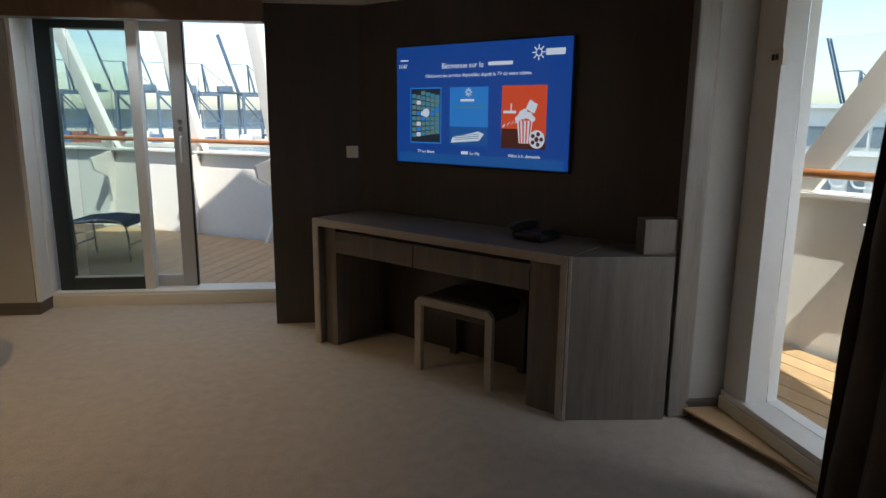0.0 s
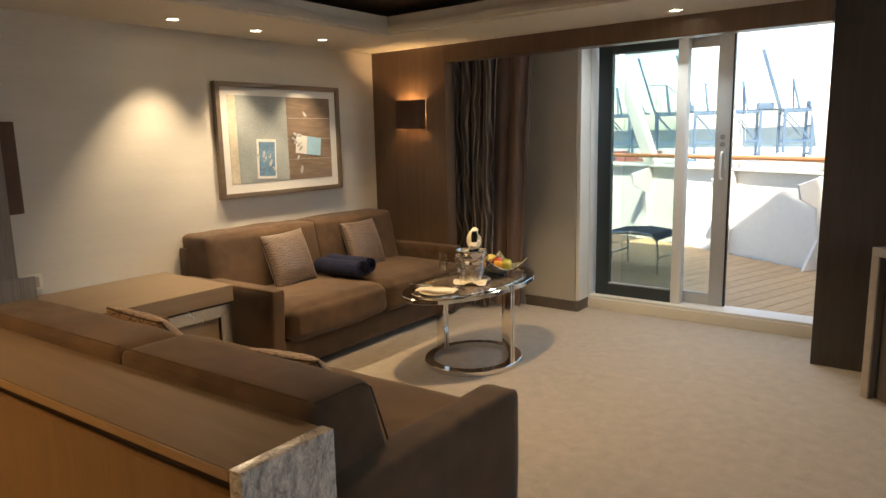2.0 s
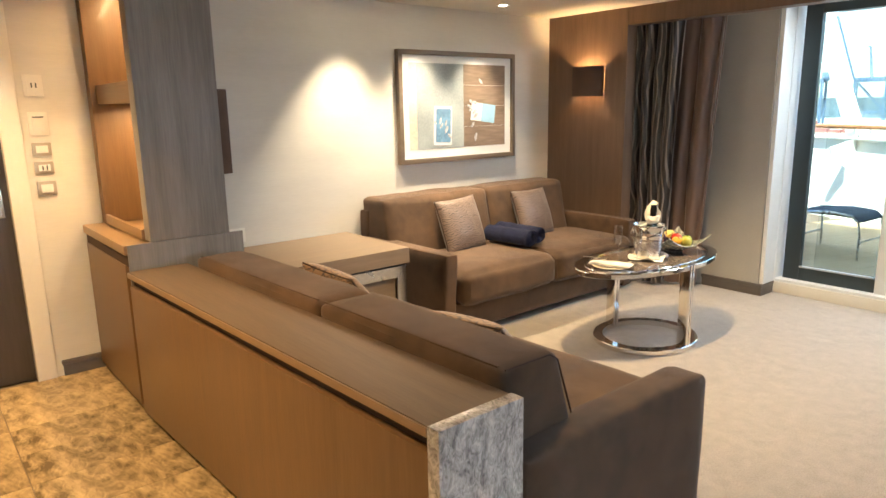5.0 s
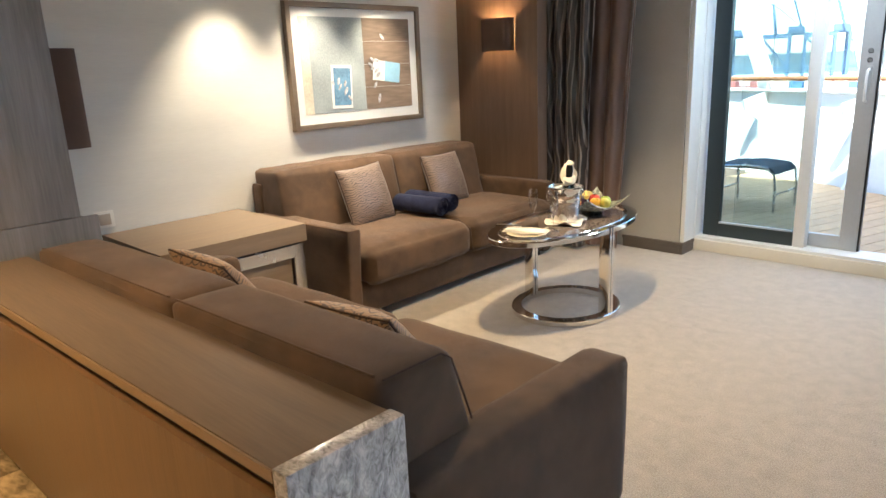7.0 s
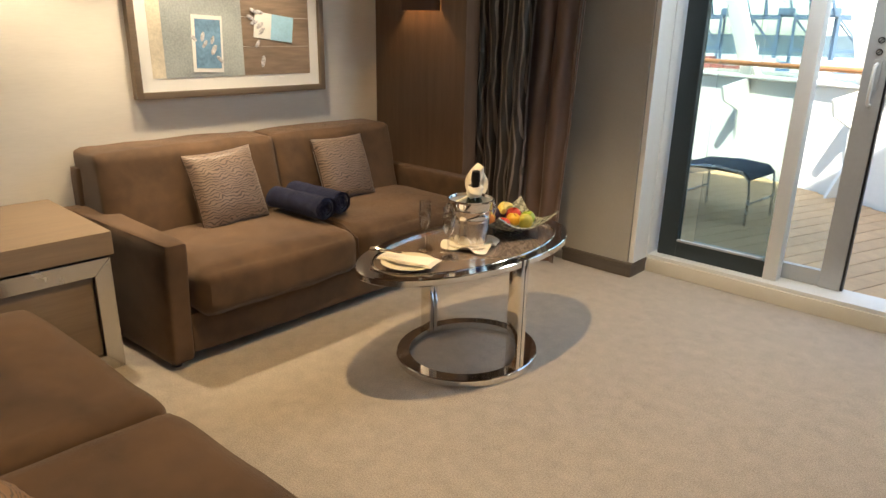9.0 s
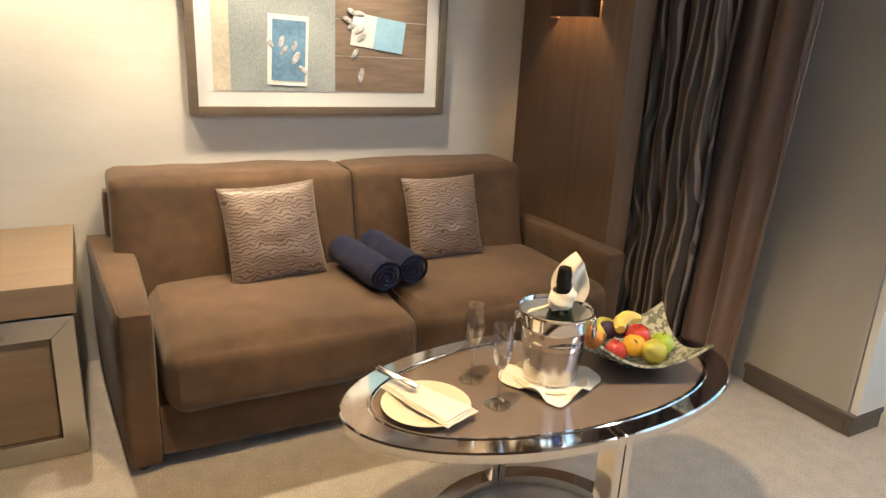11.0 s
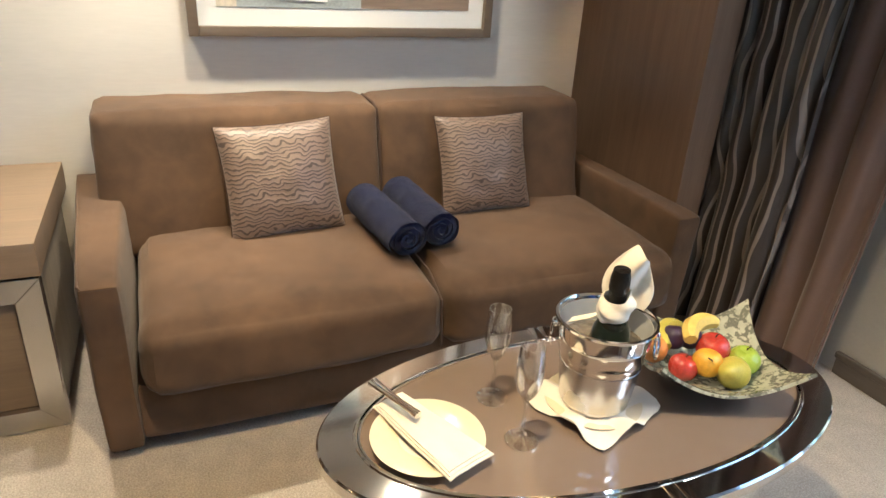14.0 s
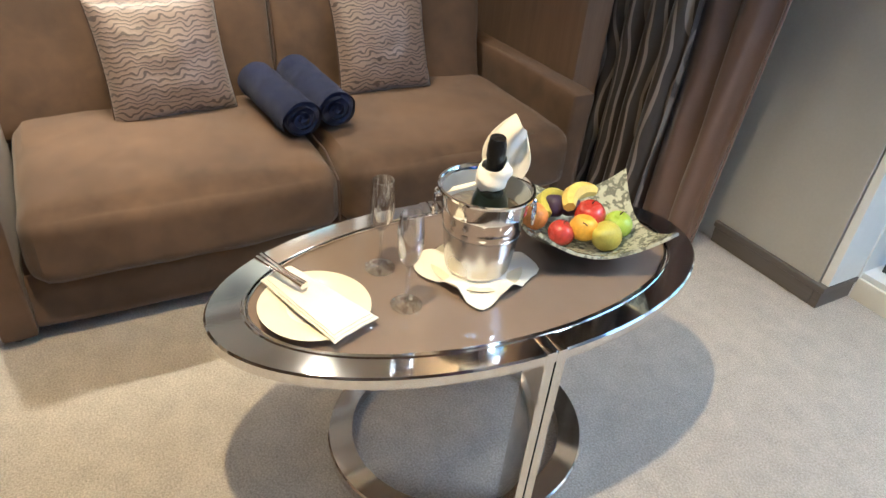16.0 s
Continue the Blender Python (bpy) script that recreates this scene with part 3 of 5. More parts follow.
def downlight(x, y, z=SOFFIT):
    t = thing("downlight", x, y, z, "small round recessed downlight glowing warm in the ceiling", "ceiling light", "recessed downlights")
    part("trim_ring", _up(lathe([(0.030, -0.001), (0.042, -0.006), (0.046, -0.001), (0.030, -0.001)], 28), x, y, z), "white", t)
    part("lens", _up(lathe([(0.0, -0.003), (0.029, -0.002)], 24), x, y, z), "lamp_disc", t, "glowing lens")


def _up(b, x, y, z, rz=0.0):
    b.transform(pose(x, y, z, 0, 0, rz))
    return b


for x, y in ((-3.08, 3.55), (-3.08, 4.15), (-3.08, 4.75), (-0.73, 5.42)):
    downlight(x, y)
downlight(-1.5, 4.05, 2.36)

# ---- balcony door ----
DY = 6.40
door = tagged(thing("door_1", -0.8, DY, 0, "sliding balcony door with dark fixed pane, standing open", "sliding door"), kind="structure")
part("sill", box(-1.665, 0.08, 6.30, 6.52, 0.0, 0.085, 0.006), "soffit", door, "cream sill box")
part("track", box(-1.665, 0.08, 6.31, 6.52, 0.085, 0.108, 0.004), "white", door, "white threshold")
fx = part("fixed_leaf", box(-1.635, -1.52, DY - 0.02, DY + 0.04, 0.108, 2.15, 0.006), "frame_dark", door, "dark blue-grey frame")
part("frame", box(-1.52, -1.0, DY - 0.02, DY + 0.04, 0.108, 0.207, 0.006), "frame_dark", fx)
part("frame", box(-1.52, -1.0, DY - 0.02, DY + 0.04, 2.06, 2.15, 0.006), "frame_dark", fx)
part("gasket", box(-1.52, -1.02, DY - 0.024, DY, 0.207, 0.218, 0.002), "alu", fx)
p = part("pane", box(-1.52, -1.0, DY + 0.008, DY + 0.016, 0.207, 2.06, 0), "pane_tint", fx)
p.visible_shadow = False
part("mullion", box(-1.0, -0.925, DY - 0.035, DY + 0.05, 0.108, 2.15, 0.006), "white", door, "white painted mullion")
sl = part("sliding_leaf", box(-0.735, -0.63, DY + 0.055, DY + 0.105, 0.108, 2.15, 0.006), "alu", door, "grey aluminium sliding leaf")
part("rail", box(-1.45, -0.735, DY + 0.06, DY + 0.10, 0.110, 0.20, 0.005), "alu", sl)
part("rail", box(-1.45, -0.735, DY + 0.06, DY + 0.10, 2.06, 2.148, 0.005), "alu", sl)
p = part("pane", box(-1.45, -0.735, DY + 0.076, DY + 0.084, 0.20, 2.06, 0), "pane", sl)
p.visible_shadow = False
part("seal", box(-0.63, -0.618, DY + 0.06, DY + 0.10, 0.110, 2.148, 0.003), "black", sl, "black rubber edge seal")
part("handle", tube([(-0.675, DY + 0.05, 1.09), (-0.675, DY + 0.005, 1.10), (-0.675, DY - 0.005, 1.13), (-0.675, DY - 0.005, 1.25), (-0.675, DY + 0.005, 1.28), (-0.675, DY + 0.05, 1.29)], 0.009), "white", sl, "white pull handle")
part("lock", box(-0.69, -0.655, DY + 0.04, DY + 0.056, 1.16, 1.31, 0.006), "alu", sl)
for zz in (1.345, 1.40):
    ring_ = tube([(-0.68 + 0.013 * math.cos(a), DY + 0.053, zz + 0.013 * math.sin(a)) for a in [2 * math.pi * k / 20 for k in range(20)]], 0.0022, 6, True)
    join(ring_, beam((-0.688, DY + 0.053, zz - 0.008), (-0.672, DY + 0.053, zz + 0.008), 0.003, 0.003))
    part("sticker", ring_, "black", sl, "small dark round pictogram")
part("head", box(-1.665, 0.08, DY - 0.03, DY + 0.11, 2.15, 2.17, 0.003), "frame_dark", door)

# ---- west lounge: sofas ----


sa = thing("sofa", -2.9, 4.6, 0, "brown suede two-seat sofa bed against the cream wall", "sofa", "matching suede sofas")
part("base", soft(-3.36, -2.47, 3.73, 5.50, 0.05, 0.25, 0.03, 8, (0, 0, 0), 0.003), "suede", sa, "fabric valance base")


def wall_arm(x0, x1, y0, y1, z1, skew, seed):
    """A slim arm: raked front, slightly turned out towards the back."""
    b = soft(x0, x1, y0, y1, 0.03, z1, 0.018, 12, (0.0, 0.004, 0.004), 0.004, seed)
    for v in b.verts:
        v.co.y += skew * (v.co.x - x1) if v.co.y < (y0 + y1) / 2 else 0.0
        v.co.x -= 0.035 * (z1 - v.co.z) / z1 * max(0.0, (v.co.x - x0) / (x1 - x0))
    return b


part("arm", wall_arm(-3.39, -2.44, 3.638, 3.738, 0.572, 0.07, 1), "suede", sa)
part("arm", wall_arm(-3.39, -2.45, 5.50, 5.605, 0.565, 0.0, 3), "suede", sa)
part("arm_seam", tube([(-3.36, 3.582, 0.570), (-2.46, 3.644, 0.570), (-2.446, 3.655, 0.566), (-2.446, 3.722, 0.566)], 0.0035, 6), "suede", sa)
part("back_frame", soft(-3.40, -3.30, 3.645, 5.50, 0.05, 0.76, 0.02, 8, (0, 0, 0), 0.002), "suede", sa)
part("seat_cushion", soft(-3.2, -2.40, 3.76, 4.615, 0.23, 0.445, 0.06, 16, (0.02, 0.004, 0.022), 0.008, 2), "suede", sa)
part("seat_cushion", soft(-3.2, -2.40, 4.625, 5.50, 0.23, 0.445, 0.06, 16, (0.02, 0.004, 0.022), 0.008, 5), "suede", sa)


def back_cushion(y0, y1, seed):
    b = soft(-3.39, -3.12, y0, y1, 0.38, 0.842, 0.028, 16, (0.02, 0.0, 0.008), 0.007, seed)
    for v in b.verts:
        v.co.x += (0.845 - v.co.z) * 0.22 if v.co.x > -3.24 else 0
    return b


part("back_cushion", back_cushion(3.665, 4.613, 1), "suede", sa)
part("back_cushion", back_cushion(4.617, 5.475, 3), "suede", sa)
part("seam", tube([(-3.05, 4.615, 0.46), (-3.115, 4.615, 0.76), (-3.145, 4.615, 0.822), (-3.19, 4.615, 0.834), (-3.34, 4.615, 0.834)], 0.005, 6), "piping", sa)
part("piping", tube([(-3.12, 4.6, 0.455), (-2.52, 4.6, 0.457), (-2.41, 4.6, 0.41), (-2.392, 4.6, 0.26)], 0.004, 6), "piping", sa)
for x, y in ((-2.54, 3.68), (-2.54, 5.5), (-3.3, 3.68), (-3.3, 5.5)):
    part("foot", lathe([(0, 0), (0.022, 0), (0.026, 0.035), (0, 0.035)], 14, x, y), "black", sa)

sb = thing("sofa", -1.55, 2.75, 0, "brown suede sofa backed onto the low oak divider", "sofa", "matching suede sofas")
part("base", soft(-2.56, -0.67, 2.34, 3.20, 0.06, 0.24, 0.03, 8, (0, 0, 0), 0.003), "suede", sb)
part("arm", soft(-0.675, -0.525, 2.31, 3.22, 0.03, 0.54, 0.032, 10, (0.005, 0.0, 0.006), 0.004, 4), "suede", sb)
part("arm", soft(-2.70, -2.56, 2.31, 3.16, 0.03, 0.548, 0.032, 10, (0.004, 0.0, 0.006), 0.004, 6), "suede", sb)
part("seat_cushion", soft(-2.56, -1.56, 2.50, 3.27, 0.23, 0.435, 0.055, 16, (0.004, 0.012, 0.014), 0.006, 8), "suede", sb)
part("seat_cushion", soft(-1.55, -0.675, 2.50, 3.27, 0.23, 0.435, 0.055, 16, (0.004, 0.012, 0.014), 0.006, 9), "suede", sb)


def back_cushion_b(x0, x1, seed):
    b = soft(x0, x1, 2.30, 2.54, 0.36, 0.772, 0.026, 16, (0.003, 0.010, 0.008), 0.005, seed)
    for v in b.verts:
        v.co.y += (0.772 - v.co.z) * 0.28 if v.co.y > 2.42 else 0
    return b


part("back_cushion", back_cushion_b(-2.60, -1.515, 11), "suede", sb)
part("back_cushion", back_cushion_b(-1.505, -0.62, 13), "suede", sb)
part("seam", tube([(-2.57, 2.318, 0.774), (-1.53, 2.318, 0.776)], 0.0035, 6), "suede", sb)
part("seam", tube([(-1.49, 2.318, 0.776), (-0.64, 2.318, 0.774)], 0.0035, 6), "suede", sb)
part("seam", tube([(-0.621, 2.325, 0.768), (-0.621, 2.50, 0.768), (-0.621, 2.535, 0.745), (-0.621, 2.60, 0.56)], 0.003, 6), "piping", sb)
for x, y in ((-0.62, 2.4), (-0.62, 3.15), (-2.63, 2.4), (-2.63, 3.1)):
    part("foot", lathe([(0, 0), (0.022, 0), (0.026, 0.035), (0, 0.035)], 14, x, y), "black", sb)


def pillow(m, size, fabric, label, seed):
    t = new("pillow")
    t.empty_display_size = 0.05
    t.matrix_basis = m
    tagged(t, label, "cushion", "scatter cushions")
    b = bmesh.new()
    bmesh.ops.create_cube(b, size=2)
    bmesh.ops.subdivide_edges(b, edges=b.edges[:], cuts=18, use_grid_fill=True)
    for v in b.verts:
        u, w = v.co.x, v.co.z
        edge = max(0.0, (1 - u * u) * (1 - w * w))
        y = v.co.y * (0.008 + 0.065 * edge ** 0.42)
        pin = 1 - 0.055 * (1 - w * w) * abs(u) - 0.0
        pin2 = 1 - 0.055 * (1 - u * u) * abs(w)
        wr = noise.noise((u * 3 + seed, w * 3, v.co.y)) * 0.012 * edge + noise.noise((u * 8, w * 8 + seed, v.co.y)) * 0.003
        v.co = Vector((u * size / 2 * pin, y + wr, w * size / 2 * pin2))
    me = bpy.data.meshes.new("cover")
    for f in b.faces:
        f.smooth = True
    b.to_mesh(me)
    b.free()
    me.materials.append(M[fabric])
    o = new("cover", me)
    o.parent = t
    pts = []
    h = size / 2
    for k in range(64):
        a = k / 16
        s, i = a % 1, int(a)
        u, w = [(-1 + 2 * s, -1), (1, -1 + 2 * s), (1 - 2 * s, 1), (-1, 1 - 2 * s)][i]
        pts.append((u * h * (1 - 0.055 * (1 - w * w)), 0, w * h * (1 - 0.055 * (1 - u * u))))
    b = tube(pts, 0.004, 6, True)
    me = bpy.data.meshes.new("piping")
    b.to_mesh(me)
    b.free()
    me.materials.append(M["piping"])
    o = new("piping", me)
    o.parent = t
    return t


PIL = "square brown cushion with dark wavy lines"
pillow(pose(-2.985, 4.235, 0.628, -19, -2, 95), 0.39, "pillow", PIL + " against sofa back", 1)
pillow(pose(-3.00, 5.00, 0.628, -20, 0, 92), 0.375, "pillow", PIL + " against sofa back", 4)
pillow(pose(-2.08, 2.72, 0.575, 36, 3, 5), 0.38, "pillow_gold", PIL + " on divider sofa", 7)
pillow(pose(-1.12, 2.72, 0.570, 36, -3, 2), 0.38, "pillow_gold", PIL + " on divider sofa", 9)


def rolled_towel(x, y, z, ang, length, r):
    t = new("rolled_towel")
    t.matrix_basis = pose(x, y, z, 0, 0, ang)
    tagged(t, "navy blue towel rolled up on the sofa seat", "towel", "rolled towels")
    b = bmesh.new()
    turns, n, ln = 3.6, 110, 18
    rows = []
    for i in range(n + 1):
        a = i / n
        rad = r * (0.03 + 0.95 * a)
        th = a * turns * 2 * math.pi
        row = []
        for j in range(ln + 1):
            s = j / ln
            w = 1 + 0.07 * noise.noise((s * 6, th * 0.9, x)) + 0.05 * noise.noise((s * 15, th * 2.2, y))
            row.append(b.verts.new(((s - 0.5) * length + 0.012 * noise.noise((th, s, y)) , rad * w * math.cos(th), rad * w * math.sin(th) * 0.94)))
        rows.append(row)
    for i in range(n):
        for j in range(ln):
            b.faces.new((rows[i][j], rows[i + 1][j], rows[i + 1][j + 1], rows[i][j + 1]))
    bmesh.ops.solidify(b, geom=b.faces[:], thickness=r * 0.25)
    bmesh.ops.recalc_face_normals(b, faces=b.faces[:])
    for e in (-1, 1):
        core = lathe([(0, 0), (r * 0.82, 0), (r * 0.82, 0.02), (0, 0.02)], 24)
        core.transform(pose(e * (length / 2 - 0.022), 0, 0, 0, 90 * e, 0) @ Matrix.Translation((0, 0, -0.012)))
        join(b, core)
    me = bpy.data.meshes.new("roll")
    for f in b.faces:
        f.smooth = True
    b.to_mesh(me)
    b.free()
    me.materials.append(M["towel"])
    o = new("roll", me)
    o.parent = t


rolled_towel(-2.80, 4.545, 0.530, 5, 0.40, 0.072)
rolled_towel(-2.84, 4.683, 0.532, 2, 0.40, 0.072)

# corner side table between the sofas
st = thing("side_table", -3.05, 3.2, 0, "grey oak corner cabinet with pale framed door", "side table")
part("top", box(-3.40, -2.67, 2.72, 3.535, 0.515, 0.612, 0.004), "wood_greyy", st)
part("body", box(-3.38, -2.73, 2.74, 3.51, 0.012, 0.503, 0.003), "wood_grey", st)
# black slab standing in for the shade between top and body
part("shadow_gap", box(-3.38, -2.70, 2.74, 3.51, 0.503, 0.515, 0), "black", st)
sd = part("door", box(-2.73, -2.712, 2.84, 3.45, 0.075, 0.44, 0.002), "wood_greyy", st)


def mitred(y0, y1, z0, z1, w, x0, x1):
    """Four flat bars of a frame, mitred at its corners."""
    o, n = [(y0, z0), (y1, z0), (y1, z1), (y0, z1)], [(y0 + w, z0 + w), (y1 - w, z0 + w), (y1 - w, z1 - w), (y0 + w, z1 - w)]
    for k in range(4):
        q = (k + 1) % 4
        b = prism([o[k], o[q], n[q], n[k]], x0, x1, 0.002)
        b.transform(Matrix(((0, 0, 1, 0), (1, 0, 0, 0), (0, 1, 0, 0), (0, 0, 0, 1))))
        bmesh.ops.recalc_face_normals(b, faces=b.faces[:])
        yield b


for a in mitred(2.76, 3.525, 0.004, 0.50, 0.07, -2.73, -2.69):
    part("door_frame", a, "brushed", sd, "satin metal door frame", False)

# low divider with stone end
dv = thing("divider_cabinet", -1.6, 2.15, 0, "long low oak divider with marble end behind the sofa", "cabinet")
part("top", box(-2.70, -0.575, 2.024, 2.295, 0.697, 0.727, 0.003), "wood_greyx", dv)
part("edge_strip", box(-2.70, -0.575, 2.018, 2.023, 0.699, 0.724, 0.001), "wood_warmx", dv, "pale oak lipping")
# dark strip: the shade under the overhanging top, put in as colour
part("groove", box(-2.70, -0.575, 2.045, 2.28, 0.66, 0.697, 0), "piping", dv)
part("front_panel", box(-2.69, -0.577, 2.022, 2.05, 0.03, 0.66, 0.002), "wood_warm", dv)
part("body", box(-2.69, -0.58, 2.05, 2.28, 0.0, 0.66, 0), "wood_grey", dv)
part("marble_end", box(-0.575, -0.533, 2.02, 2.30, 0.0, 0.729, 0.004), "marble_end", dv, "grey marble slab with white veins")

# the divider and its sofa stand slightly askew to the walls
for askew in (dv, sb):
    for o in askew.children:
        for v in o.data.vertices:
            v.co.y += (v.co.x + askew.location.x + 0.54) * 0.045

# tall niche cabinet by the entrance
nc = thing("niche_cabinet", -3.1, 2.2, 0, "tall oak cabinet with open lit shelf niche", "cabinet")
part("plinth_cabinet", box(-3.55, -2.73, 1.95, 2.44, 0.0, 0.80, 0.003), "wood_warm", nc)
part("cap", box(-3.555, -2.725, 1.925, 2.448, 0.80, 0.845, 0.006), "wood_warmx", nc)
# recess below the cap, its shade coloured in with a dark strip
part("groove", box(-3.55, -2.728, 1.938, 1.951, 0.745, 0.80, 0), "piping", nc)
part("door", box(-3.54, -2.76, 1.932, 1.949, 0.04, 0.745, 0.002), "wood_warm", nc)
part("end_panel", box(-2.729, -2.715, 1.94, 2.50, 0.0, 0.847, 0.002), "wood_grey", nc, "grey oak end panel")
part("side_panel", box(-2.80, -2.717, 2.045, 2.43, 0.849, 2.168, 0.003), "wood_grey", nc, "wide grey oak side panel")
part("back_panel", box(-3.55, -2.80, 2.40, 2.43, 0.849, 2.168, 0), "wood_warm", nc)
part("side_panel", box(-3.55, -3.47, 2.03, 2.40, 0.849, 2.168, 0.003), "wood_warm", nc)
part("frame_strip", box(-3.47, -2.80, 2.03, 2.05, 0.849, 0.90, 0.003), "wood_warmx", nc)
part("shelf", box(-3.47, -2.80, 2.06, 2.40, 1.50, 1.60, 0.003), "wood_warmx", nc)

# entrance door and wall plates
ed = tagged(thing("door_2", -3.56, 1.1, 0, "dark brown closed entrance door with steel handle", "door"), kind="structure")
part("leaf", box(-3.64, -3.60, 0.66, 1.62, 0.005, 2.05, 0.003), "wood_dark", ed)
part("frame", box(-3.62, -3.545, 1.605, 1.70, 0.0, 2.10, 0.006), "plastic_w", ed, "cream steel door frame")
part("frame", box(-3.62, -3.545, 0.55, 0.675, 0.0, 2.10, 0.006), "plastic_w", ed)
part("frame", box(-3.62, -3.545, 0.675, 1.605, 2.055, 2.10, 0.006), "plastic_w", ed)
part("card_reader", box(-3.60, -3.565, 1.46, 1.58, 1.14, 1.29, 0.015), "black", ed, "black card lock")
part("escutcheon", box(-3.60, -3.588, 1.52, 1.575, 0.92, 1.07, 0.012), "brushed", ed)
part("handle", tube([(-3.59, 1.55, 1.02), (-3.55, 1.55, 1.02), (-3.54, 1.53, 1.02), (-3.54, 1.42, 1.02)], 0.010), "brushed", ed)
for z0, z1, k in ((1.545, 1.655, 0), (1.345, 1.465, 1), (1.235, 1.305, 2), (1.14, 1.205, 3), (1.025, 1.10, 2)):
    t = thing("wall_switch", -3.555, 1.78, z0, ["white wall thermostat beside the entrance door", "white key-card holder on the papered wall", "white rocker switch in a champagne plate", "white socket in a champagne plate"][k], "switch", "entry wall plates")
    part("plate", box(-3.56, -3.548, 1.735, 1.825, z0, z1, 0.004), "plastic_w" if k < 2 else "plate_gold", t)
    part("rocker", box(-3.548, -3.540, 1.752, 1.808, z0 + 0.016, z1 - 0.016, 0.003), "plastic_w", t)
    if k in (0, 3):
        for q in (1.768, 1.788):
            part("slot", box(-3.540, -3.538, q, q + 0.006, (z0 + z1) / 2 - 0.012, (z0 + z1) / 2 + 0.012, 0), "black", t)
    if k == 1:
        part("slot", box(-3.541, -3.537, 1.755, 1.805, z1 - 0.03, z1 - 0.024, 0), "black", t)
t = thing("wall_socket", -3.41, 2.74, 0.66, "white double socket above the corner cabinet", "socket")
part("plate", box(-3.41, -3.400, 2.70, 2.80, 0.645, 0.735, 0.004), "plastic_w", t)
part("insert", box(-3.400, -3.397, 2.72, 2.78, 0.66, 0.72, 0.006), "plate_gold", t)


def sconce(x, y, z, rz, h, w, lit, label):
    t = new("wall_sconce")
    t.matrix_basis = pose(x, y, z, 0, 0, rz)
    tagged(t, label, "wall lamp")
    m = t.matrix_basis

    def f(u, v):
        a = math.pi * u
        return m @ Vector((-math.cos(a) * w / 2, -0.10 * math.sin(a) ** 0.6 - 0.002, (v - 0.5) * h))
    part("shade", sheet(f, 24, 4, 0.003), "shade", t, "half-round brown fabric shade")
    b = box(-w * 0.3, w * 0.3, -0.012, 0, -h * 0.35, h * 0.35, 0.003)
    b.transform(m)
    part("backplate", b, "brushed", t)
    if lit:
        b = ball(0, -0.05, 0, 0.022, 0.022, 0.035, 14)
        b.transform(m)
        part("bulb", b, "shade_in", t, "warm glowing bulb")


sconce(-2.97, 5.628, 1.635, 0, 0.235, 0.285, True, "brown half-round fabric wall sconce, lit, on walnut panel")
pl = bpy.data.lights.new("sconce_light", "POINT")
pl.energy, pl.color, pl.shadow_soft_size = 3.8, (1.0, 0.6, 0.26), 0.03
new("sconce_light", pl).location = (-2.97, 5.575, 1.66)
sconce(-3.408, 2.62, 1.332, 90, 0.49, 0.24, False, "tall dark brown fabric wall lamp behind the cabinet")
t = thing("reading_lamp", -3.40, 2.60, 0.70, "small chrome reading light on a bent arm", "lamp")
part("arm", tube([(-3.40, 2.58, 0.72), (-3.30, 2.58, 0.73), (-3.26, 2.6, 0.70), (-3.28, 2.63, 0.67)], 0.012, 10), "chrome", t)
part("rose", box(-3.41, -3.398, 2.55, 2.61, 0.69, 0.75, 0.005), "chrome", t)

# ---- picture ----
pc = thing("framed_picture", -3.40, 4.58, 1.45, "large framed print of shells on cloth and planks", "picture")
PX, Y0, Y1, Z0, Z1 = -3.41, 4.0, 5.17, 1.045, 1.86
part("backing", box(PX, PX + 0.02, Y0 + 0.01, Y1 - 0.01, Z0 + 0.01, Z1 - 0.01, 0), "frame_wood", pc)
for a in (box(PX, PX + 0.045, Y0, Y0 + 0.035, Z0, Z1, 0.004), box(PX, PX + 0.045, Y1 - 0.035, Y1, Z0, Z1, 0.004), box(PX, PX + 0.045, Y0 + 0.035, Y1 - 0.035, Z0, Z0 + 0.035, 0.004), box(PX, PX + 0.045, Y0 + 0.035, Y1 - 0.035, Z1 - 0.035, Z1, 0.004)):
    part("frame_bar", a, "frame_wood", pc)
part("mat_board", box(PX + 0.02, PX + 0.024, Y0 + 0.035, Y1 - 0.035, Z0 + 0.035, Z1 - 0.035, 0), "paper", pc, "white mat board")
IY0, IY1, IZ0, IZ1 = Y0 + 0.10, Y1 - 0.10, Z0 + 0.10, Z1 - 0.09
IM = IY0 + (IY1 - IY0) * 0.54
Q = PX + 0.024
part("print_cloth", box(Q, Q + 0.002, IY0 + 0.07, IM, IZ0, IZ1, 0), "photo_cloth", pc, "printed blue-grey canvas")
part("print_sand", box(Q, Q + 0.0016, IY0, IY0 + 0.07, IZ0, IZ1, 0), "photo_sand", pc)
hz = (IZ1 - IZ0) / 4
for k in range(4):
    part("print_plank", box(Q, Q + 0.002 + 0.0004 * (k % 2), IM, IY1, IZ0 + k * hz + 0.0015, IZ0 + (k + 1) * hz, 0), "photo_wood", pc, "printed brown plank")


